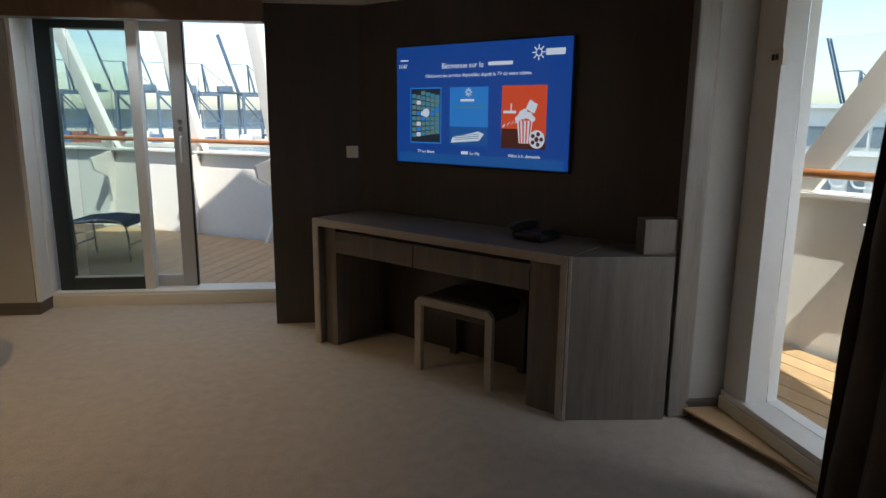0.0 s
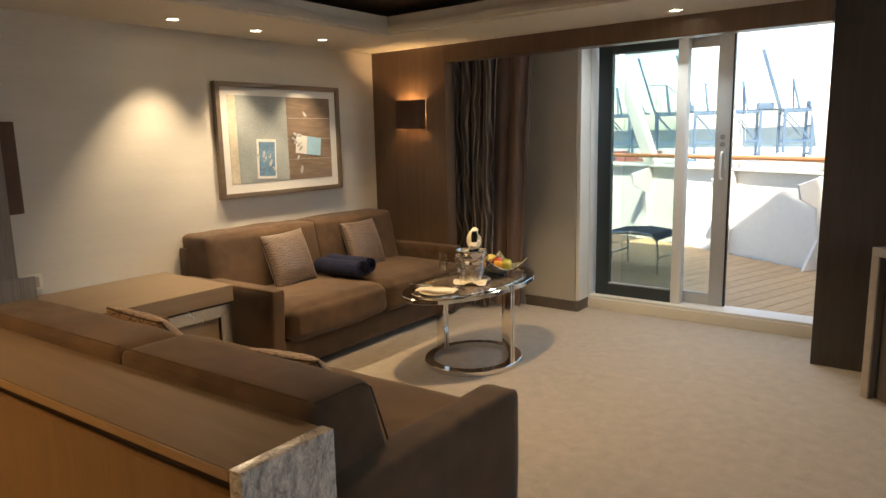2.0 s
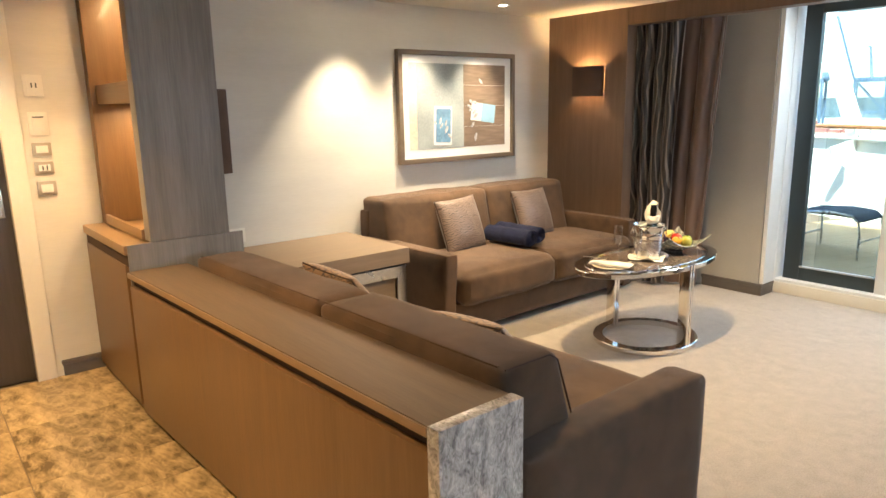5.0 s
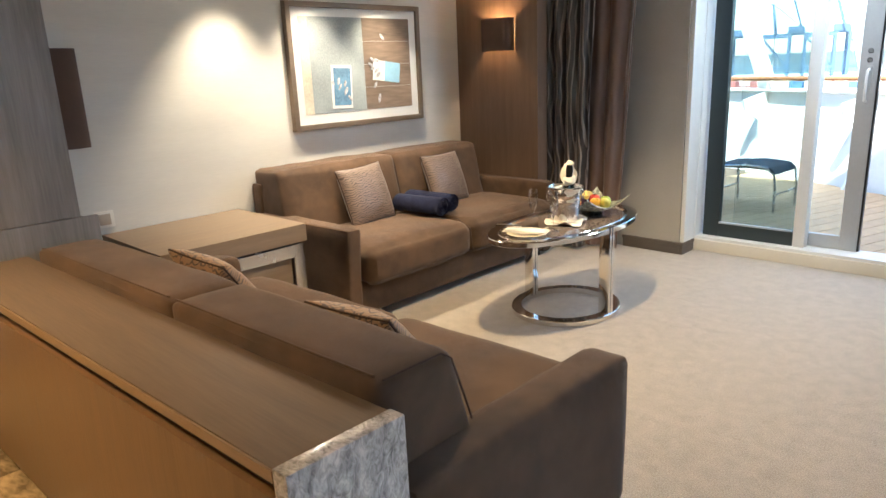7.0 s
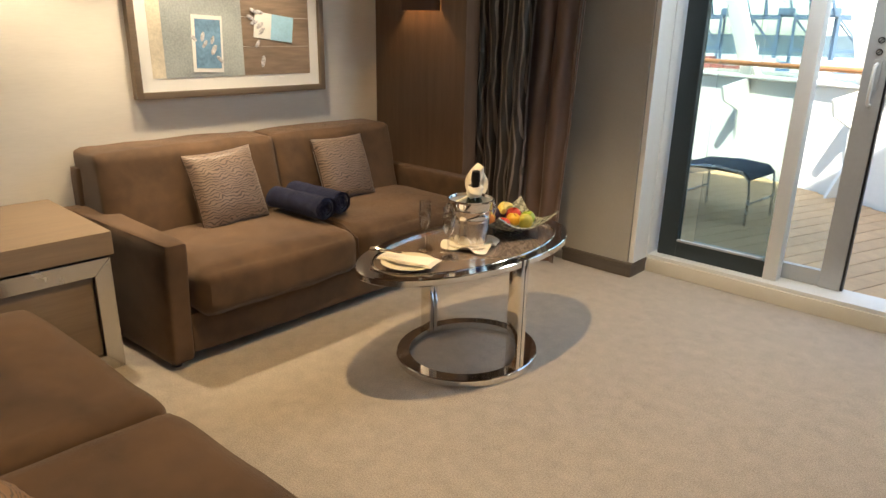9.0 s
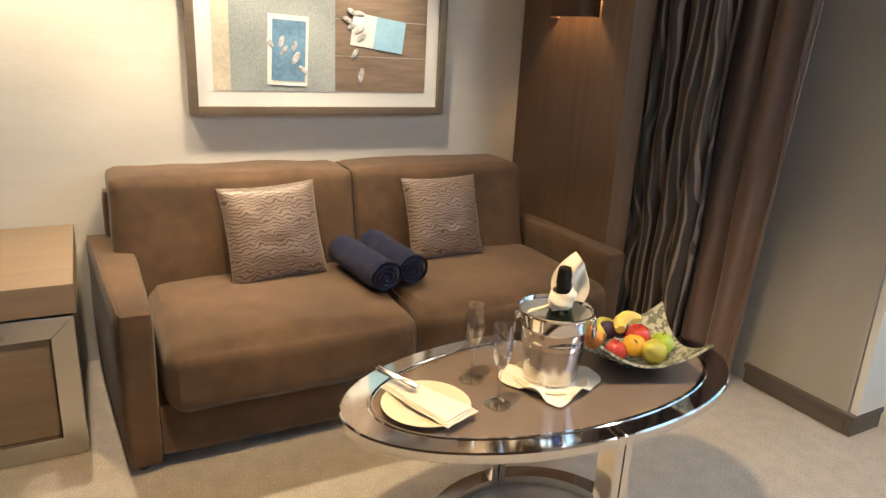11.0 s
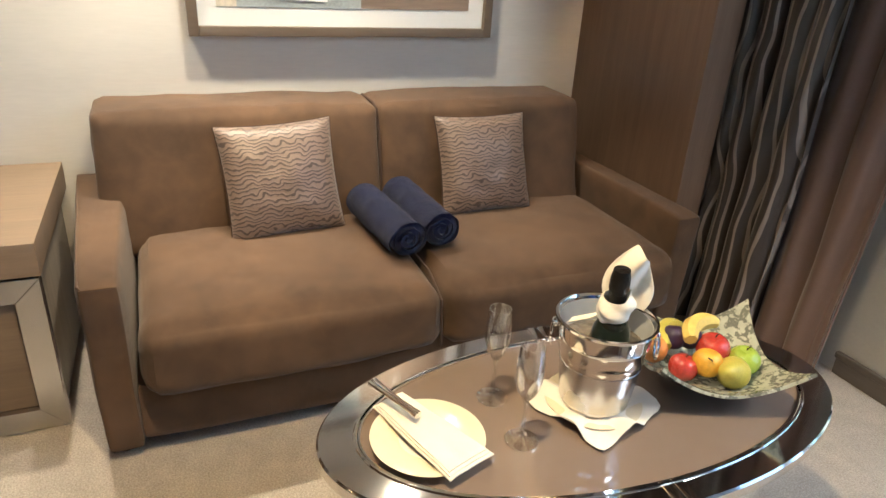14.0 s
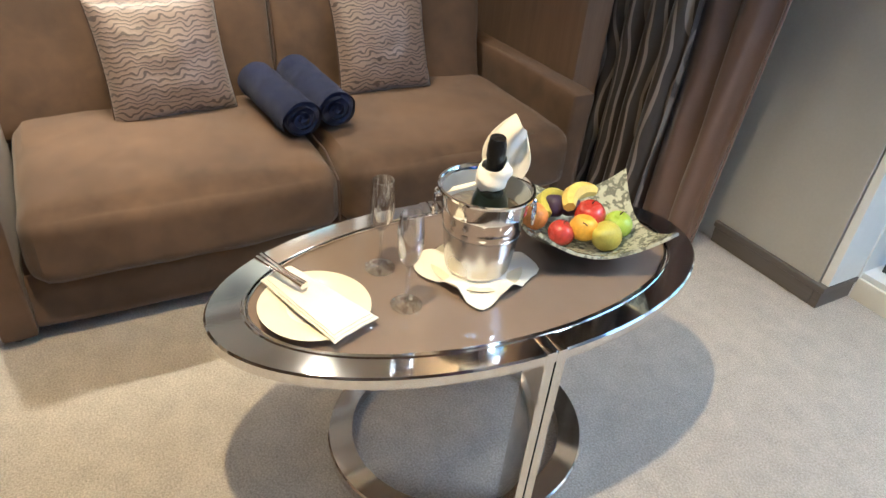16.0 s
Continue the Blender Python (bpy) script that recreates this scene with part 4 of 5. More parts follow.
def card(y0, y1, z0, z1, rx, m1, m2, split):
    c = ((y0 + y1) / 2, (z0 + z1) / 2)
    tr = Matrix.Translation((0, c[0], c[1])) @ pose(0, 0, 0, rx, 0, 0) @ Matrix.Translation((0, -c[0], -c[1]))
    b = box(Q + 0.003, Q + 0.005, y0, y1, z0, z1, 0)
    b.transform(tr)
    o = part("print_card", b, "paper", pc)
    b = box(Q + 0.005, Q + 0.0064, y0 + split[0], y1 - split[1], z0 + split[2], z1 - split[3], 0)
    b.transform(tr)
    part("print_field", b, m1, o)


card(4.325, 4.50, 1.17, 1.46, -2, "photo_blue", None, (0.018, 0.012, 0.02, 0.02))
card(4.70, 4.955, 1.335, 1.475, -7, "photo_sky", None, (0.11, 0.0, 0.0, 0.0))
for y, z, a, r in ((4.335, 1.345, 40, 0.022), (4.385, 1.352, -15, 0.026), (4.395, 1.315, -35, 0.024), (4.44, 1.335, -20, 0.023), (4.445, 1.285, -30, 0.03), (4.478, 1.235, 45, 0.026), (4.80, 1.645, 40, 0.028), (4.715, 1.315, -35, 0.026), (4.745, 1.22, -12, 0.034), (4.70, 1.49, 60, 0.026), (4.735, 1.485, 75, 0.026), (4.68, 1.455, 60, 0.026), (4.70, 1.43, -70, 0.026), (4.735, 1.415, -55, 0.028), (4.745, 1.385, -50, 0.028)):
    b = ball(0, 0, 0, 0.002, r * 0.42, r, 12)
    b.transform(pose(Q + 0.007, y, z, a, 0, 0))
    part("print_shell", b, "shell", pc)

# ---- curtains ----


def pleats(x0, x1, xb0, xb1, y, z0, z1, waves, depth, seed, tie=0.0, turn=None, nu=120, nv=40):
    def f(u, v):
        z = z1 + (z0 - z1) * v
        a0, a1 = x0 + (xb0 - x0) * v, x1 + (xb1 - x1) * v
        x = a0 + (a1 - a0) * u
        ph = u * waves * 2 * math.pi + 0.9 * noise.noise((u * 3, v * 2.2, seed))
        d = depth * (0.7 + 0.5 * noise.noise((u * 4, seed, v)))
        p = Vector((x + 0.35 * d * math.cos(ph), y + d * math.sin(ph) + 0.012 * noise.noise((u * 9, v * 7, seed)), z))
        return turn @ p if turn else p
    return f, nu, nv


cu = thing("curtain", -2.6, 5.92, 0, "dark patterned drape with pale wavy lines, drawn aside", "curtain", "north window drapes")
part("panel", sheet(*pleats(-2.74, -2.24, -2.74, -2.33, 5.82, 0.02, 2.10, 4.5, 0.045, 2.0), 0.003), "curtain", cu)
cs = thing("curtain", -2.25, 5.95, 0, "plain mauve-brown satin drape beside the patterned one", "curtain", "north window drapes")
part("panel", sheet(*pleats(-2.42, -2.0, -2.44, -2.12, 5.945, 0.02, 2.10, 2.5, 0.04, 5.0), 0.003), "satin", cs)
part("hem", tube([(-2.0 - 0.12 * k / 12, 5.945 + 0.04 * math.sin(2.5 * 2 * math.pi), 2.10 - 2.08 * k / 12) for k in range(13)], 0.004, 6), "satin", cs)
ce = thing("curtain", 2.5, 2.9, 0, "dark brown drape drawn to the side of the window", "curtain")
TE = Matrix.Translation((2.40, 3.22, 0)) @ pose(0, 0, 0, 0, 0, -80)
part("panel", sheet(*pleats(0.10, 0.75, 0.0, 0.62, 0.0, 0.02, 2.12, 5, 0.04, 7.0, turn=TE), 0.003), "curtain_dark", ce)

# ---- television and credenza ----
U, N = Vector((R2, -R2, 0)), Vector((-R2, -R2, 0))
TVM = Matrix.Translation((1.37, 5.03, 1.526)) @ Matrix((( R2, 0, -R2, 0), (-R2, 0, -R2, 0), (0, 1, 0, 0), (0, 0, 0, 1)))
tv = thing("television", 1.40, 5.03, 1.17, "wall-mounted flat television showing a blue welcome menu", "television")


def ontv(b):
    b.transform(TVM)
    return b


TW, TH = 1.235, 0.705
M["tv_blue"] = shine("tv_blue", (0.004, 0.055, 0.30), 0.36)
M["tv_blue2"] = shine("tv_blue_pale", (0.02, 0.20, 0.62), 0.36)
M["tv_sea"] = shine("tv_sea", (0.008, 0.09, 0.33), 0.36)
M["tv_white"] = shine("tv_white", (0.62, 0.70, 0.80), 0.36)
M["tv_red"] = shine("tv_red", (0.62, 0.07, 0.025), 0.36)
M["tv_maroon"] = shine("tv_brown", (0.06, 0.014, 0.010), 0.36)
M["tv_dark"] = shine("tv_slate", (0.012, 0.022, 0.035), 0.36)
M["tv_cyan"] = shine("tv_cyan", (0.05, 0.22, 0.34), 0.36)
M["tv_teal"] = shine("tv_teal", (0.10, 0.22, 0.24), 0.36)
part("bezel", ontv(box(-TW / 2 - 0.008, TW / 2 + 0.008, -TH / 2 - 0.014, TH / 2 + 0.008, -0.045, 0.0, 0.006)), "black", tv)
scr = part("screen", ontv(box(-TW / 2, TW / 2, -TH / 2, TH / 2, 0.0, 0.003, 0)), "tv_blue", tv, "lit blue screen")
part("stripe", ontv(box(-TW / 2 + 0.02, TW / 2 - 0.02, -TH / 2 + 0.002, -TH / 2 + 0.06, 0.003, 0.0035, 0)), "tv_sea", scr)


def put_text(s, x, y, size, m="tv_white", align="CENTER"):
    b = letters(s, size, align)
    b.transform(Matrix.Translation((x, y, 0.0055)))
    part("lettering", ontv(b), m, scr)


def rect(nm, x0, x1, y0, y1, m, z=0.005):
    part(nm, ontv(box(x0, x1, y0, y1, 0.003, z, 0)), m, scr)


put_text("17:47", -0.565, 0.225, 0.034)
rect("bar", -0.585, -0.52, 0.268, 0.276, "tv_white")
put_text("Bienvenue sur le", -0.10, 0.215, 0.046)
rect("bar", 0.085, 0.25, 0.222, 0.242, "tv_white")
put_text("Découvrez les services disponibles depuis la TV de votre cabine.", 0.0, 0.165, 0.029)
put_text("TV en direct", -0.375, -0.29, 0.027)
rect("bar", -0.10, -0.05, -0.288, -0.27, "tv_white")
put_text("for Me", 0.0, -0.29, 0.027)
put_text("Vidéo à la demande", 0.34, -0.29, 0.027)
rect("logo_bar", 0.46, 0.575, 0.262, 0.296, "tv_white")


def star(cx, cy, r):
    for k in range(8):
        b = box(-0.003, 0.003, r * 0.35, r, 0.0035, 0.0055, 0)
        b.transform(Matrix.Translation((cx, cy, 0)) @ pose(0, 0, 0, 0, 0, 45 * k))
        part("logo_ray", ontv(b), "tv_white", scr)
    b = lathe([(r * 0.38, 0.0034), (r * 0.5, 0.0034), (r * 0.5, 0.0056), (r * 0.38, 0.0056), (r * 0.38, 0.0034)], 24, cx, cy)
    part("logo_ring", ontv(b), "tv_white", scr)


star(0.415, 0.279, 0.042)
rect("tile_border", -0.505, -0.255, -0.232, 0.107, "tv_blue2", 0.0038)
rect("tile_picture", -0.497, -0.263, -0.224, 0.099, "tv_dark", 0.0045)
random.seed(5)
for i in range(9):
    for j in range(6):
        yc = 0.09 - 0.034 * i - 0.008 * j * (1 - i / 5)
        if yc < 0.075 and yc > -0.21:
            rect("thumbnail", -0.490 + 0.0375 * j, -0.4565 + 0.0375 * j, yc - 0.013, yc + 0.012, random.choice(["tv_cyan", "tv_teal", "tv_blue2", "tv_cyan", "tv_white", "tv_teal"] if random.random() < 0.5 else ["tv_cyan", "tv_teal"]), 0.005)
part("play_button", ontv(lathe([(0, 0.0065), (0.026, 0.0065), (0.026, 0.003)], 24, -0.375, -0.045)), "tv_white", scr)
rect("tile_picture", -0.19, 0.09, -0.235, 0.105, "tv_blue2", 0.0045)
rect("tile_sea", -0.19, 0.09, -0.235, -0.125, "tv_sea", 0.0048)
star(-0.05, 0.075, 0.026)
rect("bar", -0.11, -0.01, 0.022, 0.036, "tv_white")
rect("bar", -0.155, 0.055, -0.016, -0.004, "tv_cyan")
b = prism([(-0.18, -0.222), (0.03, -0.205), (0.065, -0.165), (0.02, -0.150), (-0.03, -0.163), (-0.10, -0.175), (-0.165, -0.19)], 0.004, 0.0055)
part("ship_picture", ontv(b), "tv_white", scr)
for k in range(3):
    b = prism([(-0.15, -0.205 + 0.011 * k), (0.03, -0.190 + 0.011 * k), (0.03, -0.186 + 0.011 * k), (-0.15, -0.201 + 0.011 * k)], 0.0045, 0.0058)
    part("deck_line", ontv(b), "tv_cyan", scr)
rect("tile_picture", 0.185, 0.475, -0.24, 0.108, "tv_red", 0.0045)
rect("tile_floor", 0.185, 0.475, -0.24, -0.165, "tv_maroon", 0.0047)
rect("clapper", 0.187, 0.30, -0.225, -0.13, "tv_maroon", 0.0052)
for k in range(4):
    b = prism([(0.19 + 0.028 * k, -0.125 + 0.008 * k), (0.205 + 0.028 * k, -0.121 + 0.008 * k), (0.218 + 0.028 * k, -0.10 + 0.008 * k), (0.203 + 0.028 * k, -0.104 + 0.008 * k)], 0.0046, 0.0056)
    part("clapper_stripe", ontv(b), "tv_white", scr)
b = prism([(0.305, -0.21), (0.375, -0.21), (0.39, -0.085), (0.29, -0.085)], 0.0046, 0.0054)
part("popcorn_box", ontv(b), "tv_white", scr)
for k in range(4):
    b = prism([(0.312 + 0.018 * k, -0.209), (0.320 + 0.018 * k, -0.209), (0.311 + 0.024 * k, -0.086), (0.300 + 0.024 * k, -0.086)], 0.0047, 0.0059)
    part("box_stripe", ontv(b), "tv_red", scr)
for k in range(16):
    part("popcorn", ontv(lathe([(0, 0.0062), (0.016, 0.006), (0.016, 0.004)], 10, 0.292 + 0.0066 * k, -0.075 + 0.042 * math.sin(math.pi * k / 15) * random.uniform(0.3, 1))), "tv_white", scr)
b = prism([(0.345, -0.02), (0.37, 0.03), (0.42, 0.005), (0.40, -0.045)], 0.0046, 0.0058)
part("ticket", ontv(b), "tv_white", scr)
rect("cup", 0.205, 0.275, -0.115, -0.045, "tv_red", 0.0056)
rect("cup_lid", 0.198, 0.282, -0.045, -0.03, "tv_white", 0.0056)
rect("straw", 0.245, 0.252, -0.03, 0.01, "tv_white", 0.0056)
part("film_reel", ontv(lathe([(0.014, 0.0066), (0.050, 0.0066), (0.050, 0.004)], 28, 0.42, -0.185)), "tv_white", scr)
for k in range(5):
    a = 2 * math.pi * k / 5
    part("reel_hole", ontv(lathe([(0, 0.0072), (0.012, 0.0072), (0.012, 0.005)], 14, 0.42 + 0.03 * math.cos(a), -0.185 + 0.03 * math.sin(a))), "tv_maroon", scr)

# credenza frame of reference: s along the front, d into the wall
CR = Matrix(((R2, R2, 0, 0.39), (-R2, R2, 0, 5.325), (0, 0, 1, 0), (0, 0, 0, 1)))


def cr(b):
    b.transform(CR)
    bmesh.ops.recalc_face_normals(b, faces=b.faces[:])
    return b


cd = thing("credenza", 1.2, 4.9, 0, "grey oak wall desk with drawers and open kneehole", "desk")
L, H = 1.80, 0.825
part("top", cr(box(0.0, L, 0.0, 0.505, H - 0.045, H, 0.005)), "wood_taupe", cd)
part("edge_strip", cr(box(0.0, L, -0.012, 0.0, H - 0.045, H + 0.001, 0.004)), "wood_edge", cd, "pale bevelled edge")
part("side_panel", cr(box(0.0, 0.045, 0.0, 0.50, 0, H - 0.045, 0.003)), "wood_taupe", cd)
part("edge_strip", cr(box(0.0, 0.05, -0.012, 0.0, 0, H - 0.045, 0.004)), "wood_edge", cd)
part("leg_panel", cr(box(0.05, 0.16, 0.04, 0.49, 0, H - 0.05, 0.003)), "wood_taupe", cd)
part("leg_panel", cr(box(1.57, 1.75, 0.04, 0.49, 0, H - 0.05, 0.003)), "wood_taupe", cd)
part("edge_strip", cr(box(1.765, 1.80, -0.012, 0.0, 0, H - 0.045, 0.004)), "wood_edge", cd)
for s0, s1 in ((0.16, 0.80), (0.806, 1.57)):
    part("drawer", cr(box(s0, s1, 0.035, 0.47, 0.615, H - 0.075, 0.003)), "wood_taupe", cd)
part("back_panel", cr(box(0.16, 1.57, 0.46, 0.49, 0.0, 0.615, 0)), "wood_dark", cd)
part("end_cabinet", prism([(1.672, 4.053), (2.165, 4.012), (2.19, 4.05), (2.19, 4.235), (2.02, 4.40)], 0.0, H - 0.001, 0.003), "wood_taupe", cd)
part("edge_strip", prism([(1.664, 4.044), (1.676, 4.040), (1.682, 4.052), (1.668, 4.06)], 0.0, H), "wood_edge", cd)
part("upstand", box(2.03, 2.20, 4.06, 4.16, H, H + 0.17, 0.004), "wood_taupe", cd, "small grey block on the desk end")

sto = thing("stool", 1.3, 4.7, 0, "low stool with pale chamfered frame under the desk", "stool")
SM = CR @ Matrix.Translation((0.80, 0.055, 0))


def sm(b):
    b.transform(SM)
    bmesh.ops.recalc_face_normals(b, faces=b.faces[:])
    return b


w, h, c, k = 0.54, 0.445, 0.03, 0.045
outer = [(0, 0), (0, h - c), (c, h), (w - c, h), (w, h - c), (w, 0), (w - k, 0), (w - k, h - k), (k, h - k), (k, 0)]
for nm, y0 in (("front_frame", 0.0), ("rear_frame", 0.34)):
    b = prism(outer, 0, 0.03)
    b.transform(Matrix(((1, 0, 0, 0), (0, 0, 1, y0), (0, 1, 0, 0), (0, 0, 0, 1))))
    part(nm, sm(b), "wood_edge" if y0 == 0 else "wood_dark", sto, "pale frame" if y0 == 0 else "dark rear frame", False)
part("seat", sm(soft(0.03, w - 0.03, 0.03, 0.34, h - 0.05, h + 0.01, 0.02, 8, (0, 0, 0.008), 0.002)), "curtain_dark", sto, "dark upholstered seat")
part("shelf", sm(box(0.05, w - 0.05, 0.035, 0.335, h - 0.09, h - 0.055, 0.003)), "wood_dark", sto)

t = thing("telephone", 1.6, 4.55, H, "black desk telephone lying on the desk", "telephone")
ph = Matrix.Translation((1.62, 4.50, H)) @ pose(0, 0, 0, 0, 0, -50)
for nm, b in (("body", soft(-0.10, 0.10, -0.09, 0.09, 0.0, 0.05, 0.02, 6, (0, 0, 0.004), 0)), ("handset", soft(-0.105, -0.05, -0.11, 0.11, 0.05, 0.085, 0.016, 8, (0, 0, 0.006), 0)), ("keypad", box(-0.03, 0.08, -0.06, 0.05, 0.052, 0.058, 0.003))):
    b.transform(ph)
    part(nm, b, "black", t)

t = thing("light_switch", 0.64, 5.74, 1.17, "white light switch on the dark veneer wall", "switch")
part("plate", box(0.595, 0.675, 5.730, 5.74, 1.175, 1.255, 0.004), "plastic_w", t)
part("rocker", box(0.612, 0.658, 5.724, 5.730, 1.192, 1.238, 0.003), "plastic_w", t)
t = thing("wall_thermostat", 2.5, 3.9, 1.70, "small white control box on the window frame", "thermostat")
part("body", east(box(0.028, 0.06, -0.16, -0.06, 1.69, 1.765, 0.006)), "plastic_w", t)
part("button", east(box(0.024, 0.028, -0.13, -0.115, 1.715, 1.74, 0)), "black", t)
part("button", east(box(0.024, 0.028, -0.105, -0.09, 1.715, 1.74, 0)), "black", t)

# ---- coffee table ----
TX, TY, TZ = -1.72, 4.66, 0.527
ct = thing("coffee_table", TX, TY, 0, "oval chrome coffee table with smoked taupe glass top", "coffee table")


def oval(a, b2, z, n=96, flat=0.0):
    return [Vector((TX + b2 * math.cos(2 * math.pi * i / n), TY + a * math.sin(2 * math.pi * i / n), z)) for i in range(n)]


def ring(a0, b0, a1, b1, z0, z1, bev=0.003, n=96, rot=0.0):
    """A flat oval ring from the inner to the outer half-axes."""
    b = bmesh.new()
    loops = []
    for a, c, z in ((a0, b0, z0), (a1 - bev, b1 - bev, z0), (a1, b1, z0 + bev), (a1, b1, z1 - bev), (a1 - bev, b1 - bev, z1), (a0, b0, z1)):
        loops.append([b.verts.new(p) for p in oval(a, c, z, n)])
    for i in range(6):
        p, q = loops[i], loops[(i + 1) % 6]
        for k in range(n):
            b.faces.new((p[k], p[(k + 1) % n], q[(k + 1) % n], q[k]))
    bmesh.ops.recalc_face_normals(b, faces=b.faces[:])
    return b


A, B = 0.582, 0.299
part("top_rim", ring(A - 0.075, B - 0.055, A, B, TZ - 0.03, TZ, 0.004), "chrome", ct, "polished chrome rim")
part("rim_bead", ring(A - 0.083, B - 0.063, A - 0.077, B - 0.057, TZ - 0.02, TZ - 0.001, 0.002), "chrome", ct)
part("rim_bead", ring(A - 0.075, B - 0.055, A - 0.069, B - 0.049, TZ - 0.004, TZ + 0.003, 0.002), "chrome", ct)
b = bmesh.new()
tp = [b.verts.new(p) for p in oval(A - 0.083, B - 0.063, TZ - 0.006)]
bt = [b.verts.new(p) for p in oval(A - 0.083, B - 0.063, TZ - 0.016)]
b.faces.new(tp)
b.faces.new(bt[::-1])
for k in range(96):
    b.faces.new((tp[k], bt[k], bt[(k + 1) % 96], tp[(k + 1) % 96]))
bmesh.ops.recalc_face_normals(b, faces=b.faces[:])
part("glass_top", b, "tabletop", ct, "taupe back-painted glass")
part("base_ring", ring(0.275, 0.248, 0.336, 0.305, 0.002, 0.035, 0.004), "chrome", ct)
for sx in (1, -1):
    for sy in (-0.012, 0.014):
        part("leg", box(*sorted((TX + sx * (B - 0.062), TX + sx * (B + 0.001))), TY + sy, TY + sy + 0.022, 0.02, TZ + 0.001, 0.002), "chrome", ct, "flat chrome leg")
    part("joint", box(*sorted((TX + sx * (B - 0.06), TX + sx * (B - 0.004))), TY + 0.010, TY + 0.014, TZ - 0.03, TZ + 0.0005, 0), "black", ct)
    part("foot_link", box(*sorted((TX + sx * 0.25, TX + sx * (B + 0.0))), TY - 0.012, TY + 0.036, 0.003, 0.034, 0.003), "chrome", ct)

ct.matrix_basis = pose(TX, TY, 0, 0, 0, -3.0)

# things on the table
GZ = TZ - 0.005
t = thing("plate", -1.718, 4.283, GZ, "ivory china plate with white well", "plate")
part("rim", _up(lathe([(0.055, 0.004), (0.075, 0.007), (0.108, 0.016), (0.110, 0.018), (0.107, 0.019), (0.075, 0.011), (0.055, 0.010)], 56), -1.718, 4.283, GZ), "china", t)
part("well", _up(lathe([(0, 0.0), (0.055, 0.0), (0.068, 0.006), (0.072, 0.0105), (0.066, 0.0103), (0.05, 0.007), (0, 0.0065)], 48), -1.718, 4.283, GZ), "china_w", t)


def folded(cx, cy, z, ang, lx, ly, layers, seed, name="napkin", label=""):
    t = thing(name, cx, cy, z, label, "napkin", "linen napkins")
    m = Matrix.Translation((cx, cy, z)) @ pose(0, 0, 0, 0, 0, ang)
    for k in range(layers):
        def f(u, v, k=k):
            x, y = (u - 0.5) * lx * (1 - 0.05 * k), (v - 0.5) * ly * (1 - 0.08 * k) * (0.8 + 0.35 * u)
            return m @ Vector((x, y, 0.004 + 0.0035 * k + 0.004 * noise.noise((u * 3 + seed, v * 3, k)) + 0.007 * (1 - abs(2 * v - 1)) * 0.5))
        part("fold", sheet(f, 16, 10, 0.0025), "linen", t)
    return t


folded(-1.725, 4.285, GZ + 0.017, 20, 0.245, 0.095, 3, 3, label="white linen napkin folded lengthwise on the plate")
t = thing("cutlery", -1.80, 4.25, GZ + 0.04, "steel fork lying across the folded napkin", "cutlery")
part("handle", tube([(-1.875, 4.225, GZ + 0.048), (-1.84, 4.235, GZ + 0.050), (-1.79, 4.255, GZ + 0.050), (-1.745, 4.275, GZ + 0.049)], [0.006, 0.0055, 0.0035, 0.005], 8), "chrome", t)
part("handle", tube([(-1.868, 4.215, GZ + 0.048), (-1.835, 4.225, GZ + 0.052), (-1.78, 4.25, GZ + 0.050), (-1.74, 4.268, GZ + 0.049)], [0.006, 0.0055, 0.0035, 0.006], 8), "chrome", t)


def flute(x, y):
    t = thing("champagne_flute", x, y, GZ, "empty clear champagne flute on the glass top", "glass", "champagne flutes")
    part("foot", _up(lathe([(0, 0.0), (0.033, 0.0), (0.033, 0.002), (0.012, 0.005), (0.005, 0.010), (0, 0.010)], 36), x, y, GZ), "glass", t)
    part("stem", _up(lathe([(0.0, 0.010), (0.005, 0.010), (0.0038, 0.03), (0.0038, 0.085), (0.006, 0.098), (0, 0.099)], 16), x, y, GZ), "glass", t)
    part("bowl", _up(lathe([(0, 0.098), (0.010, 0.100), (0.020, 0.118), (0.026, 0.145), (0.026, 0.175), (0.0225, 0.215), (0.0207, 0.215), (0.0242, 0.175), (0.0242, 0.145), (0.0183, 0.119), (0.009, 0.103), (0, 0.102)], 36), x, y, GZ), "glass", t)


flute(-1.804, 4.461)
flute(-1.666, 4.457)

BX, BY = -1.722, 4.656
t = thing("saucer", BX, BY, GZ, "ivory plate under the ice bucket", "plate")
part("dish", _up(lathe([(0, 0.0), (0.06, 0.0), (0.10, 0.010), (0.102, 0.013), (0.06, 0.005), (0, 0.005)], 44), BX, BY, GZ), "china", t)


def cloth_under(u, v):
    a, r = u * 2 * math.pi, v
    sq = 1 / max(abs(math.cos(a - 0.35)), abs(math.sin(a - 0.35)))
    rad = r * 0.104 * min(sq, 1.36) * (1 + 0.10 * noise.noise((math.cos(a) * 3, math.sin(a) * 3, 8)))
    z = 0.008 + (0.004 + 0.006 * noise.noise((math.cos(a) * 2, math.sin(a) * 2, 3))) * r + 0.030 * max(0, r - 0.5) * math.sin(a * 5 + 0.6)
    return Vector((BX + 0.008 + rad * math.cos(a), BY - 0.005 + rad * math.sin(a), GZ + max(0.007, z)))


t = thing("napkin", BX, BY, GZ + 0.006, "crumpled white linen napkin under the ice bucket", "napkin", "linen napkins")
part("cloth", sheet(cloth_under, 72, 14, 0.002), "linen", t)

ib = thing("ice_bucket", BX, BY, GZ + 0.012, "polished steel ice bucket beaded with condensation", "ice bucket")
z0 = GZ + 0.012
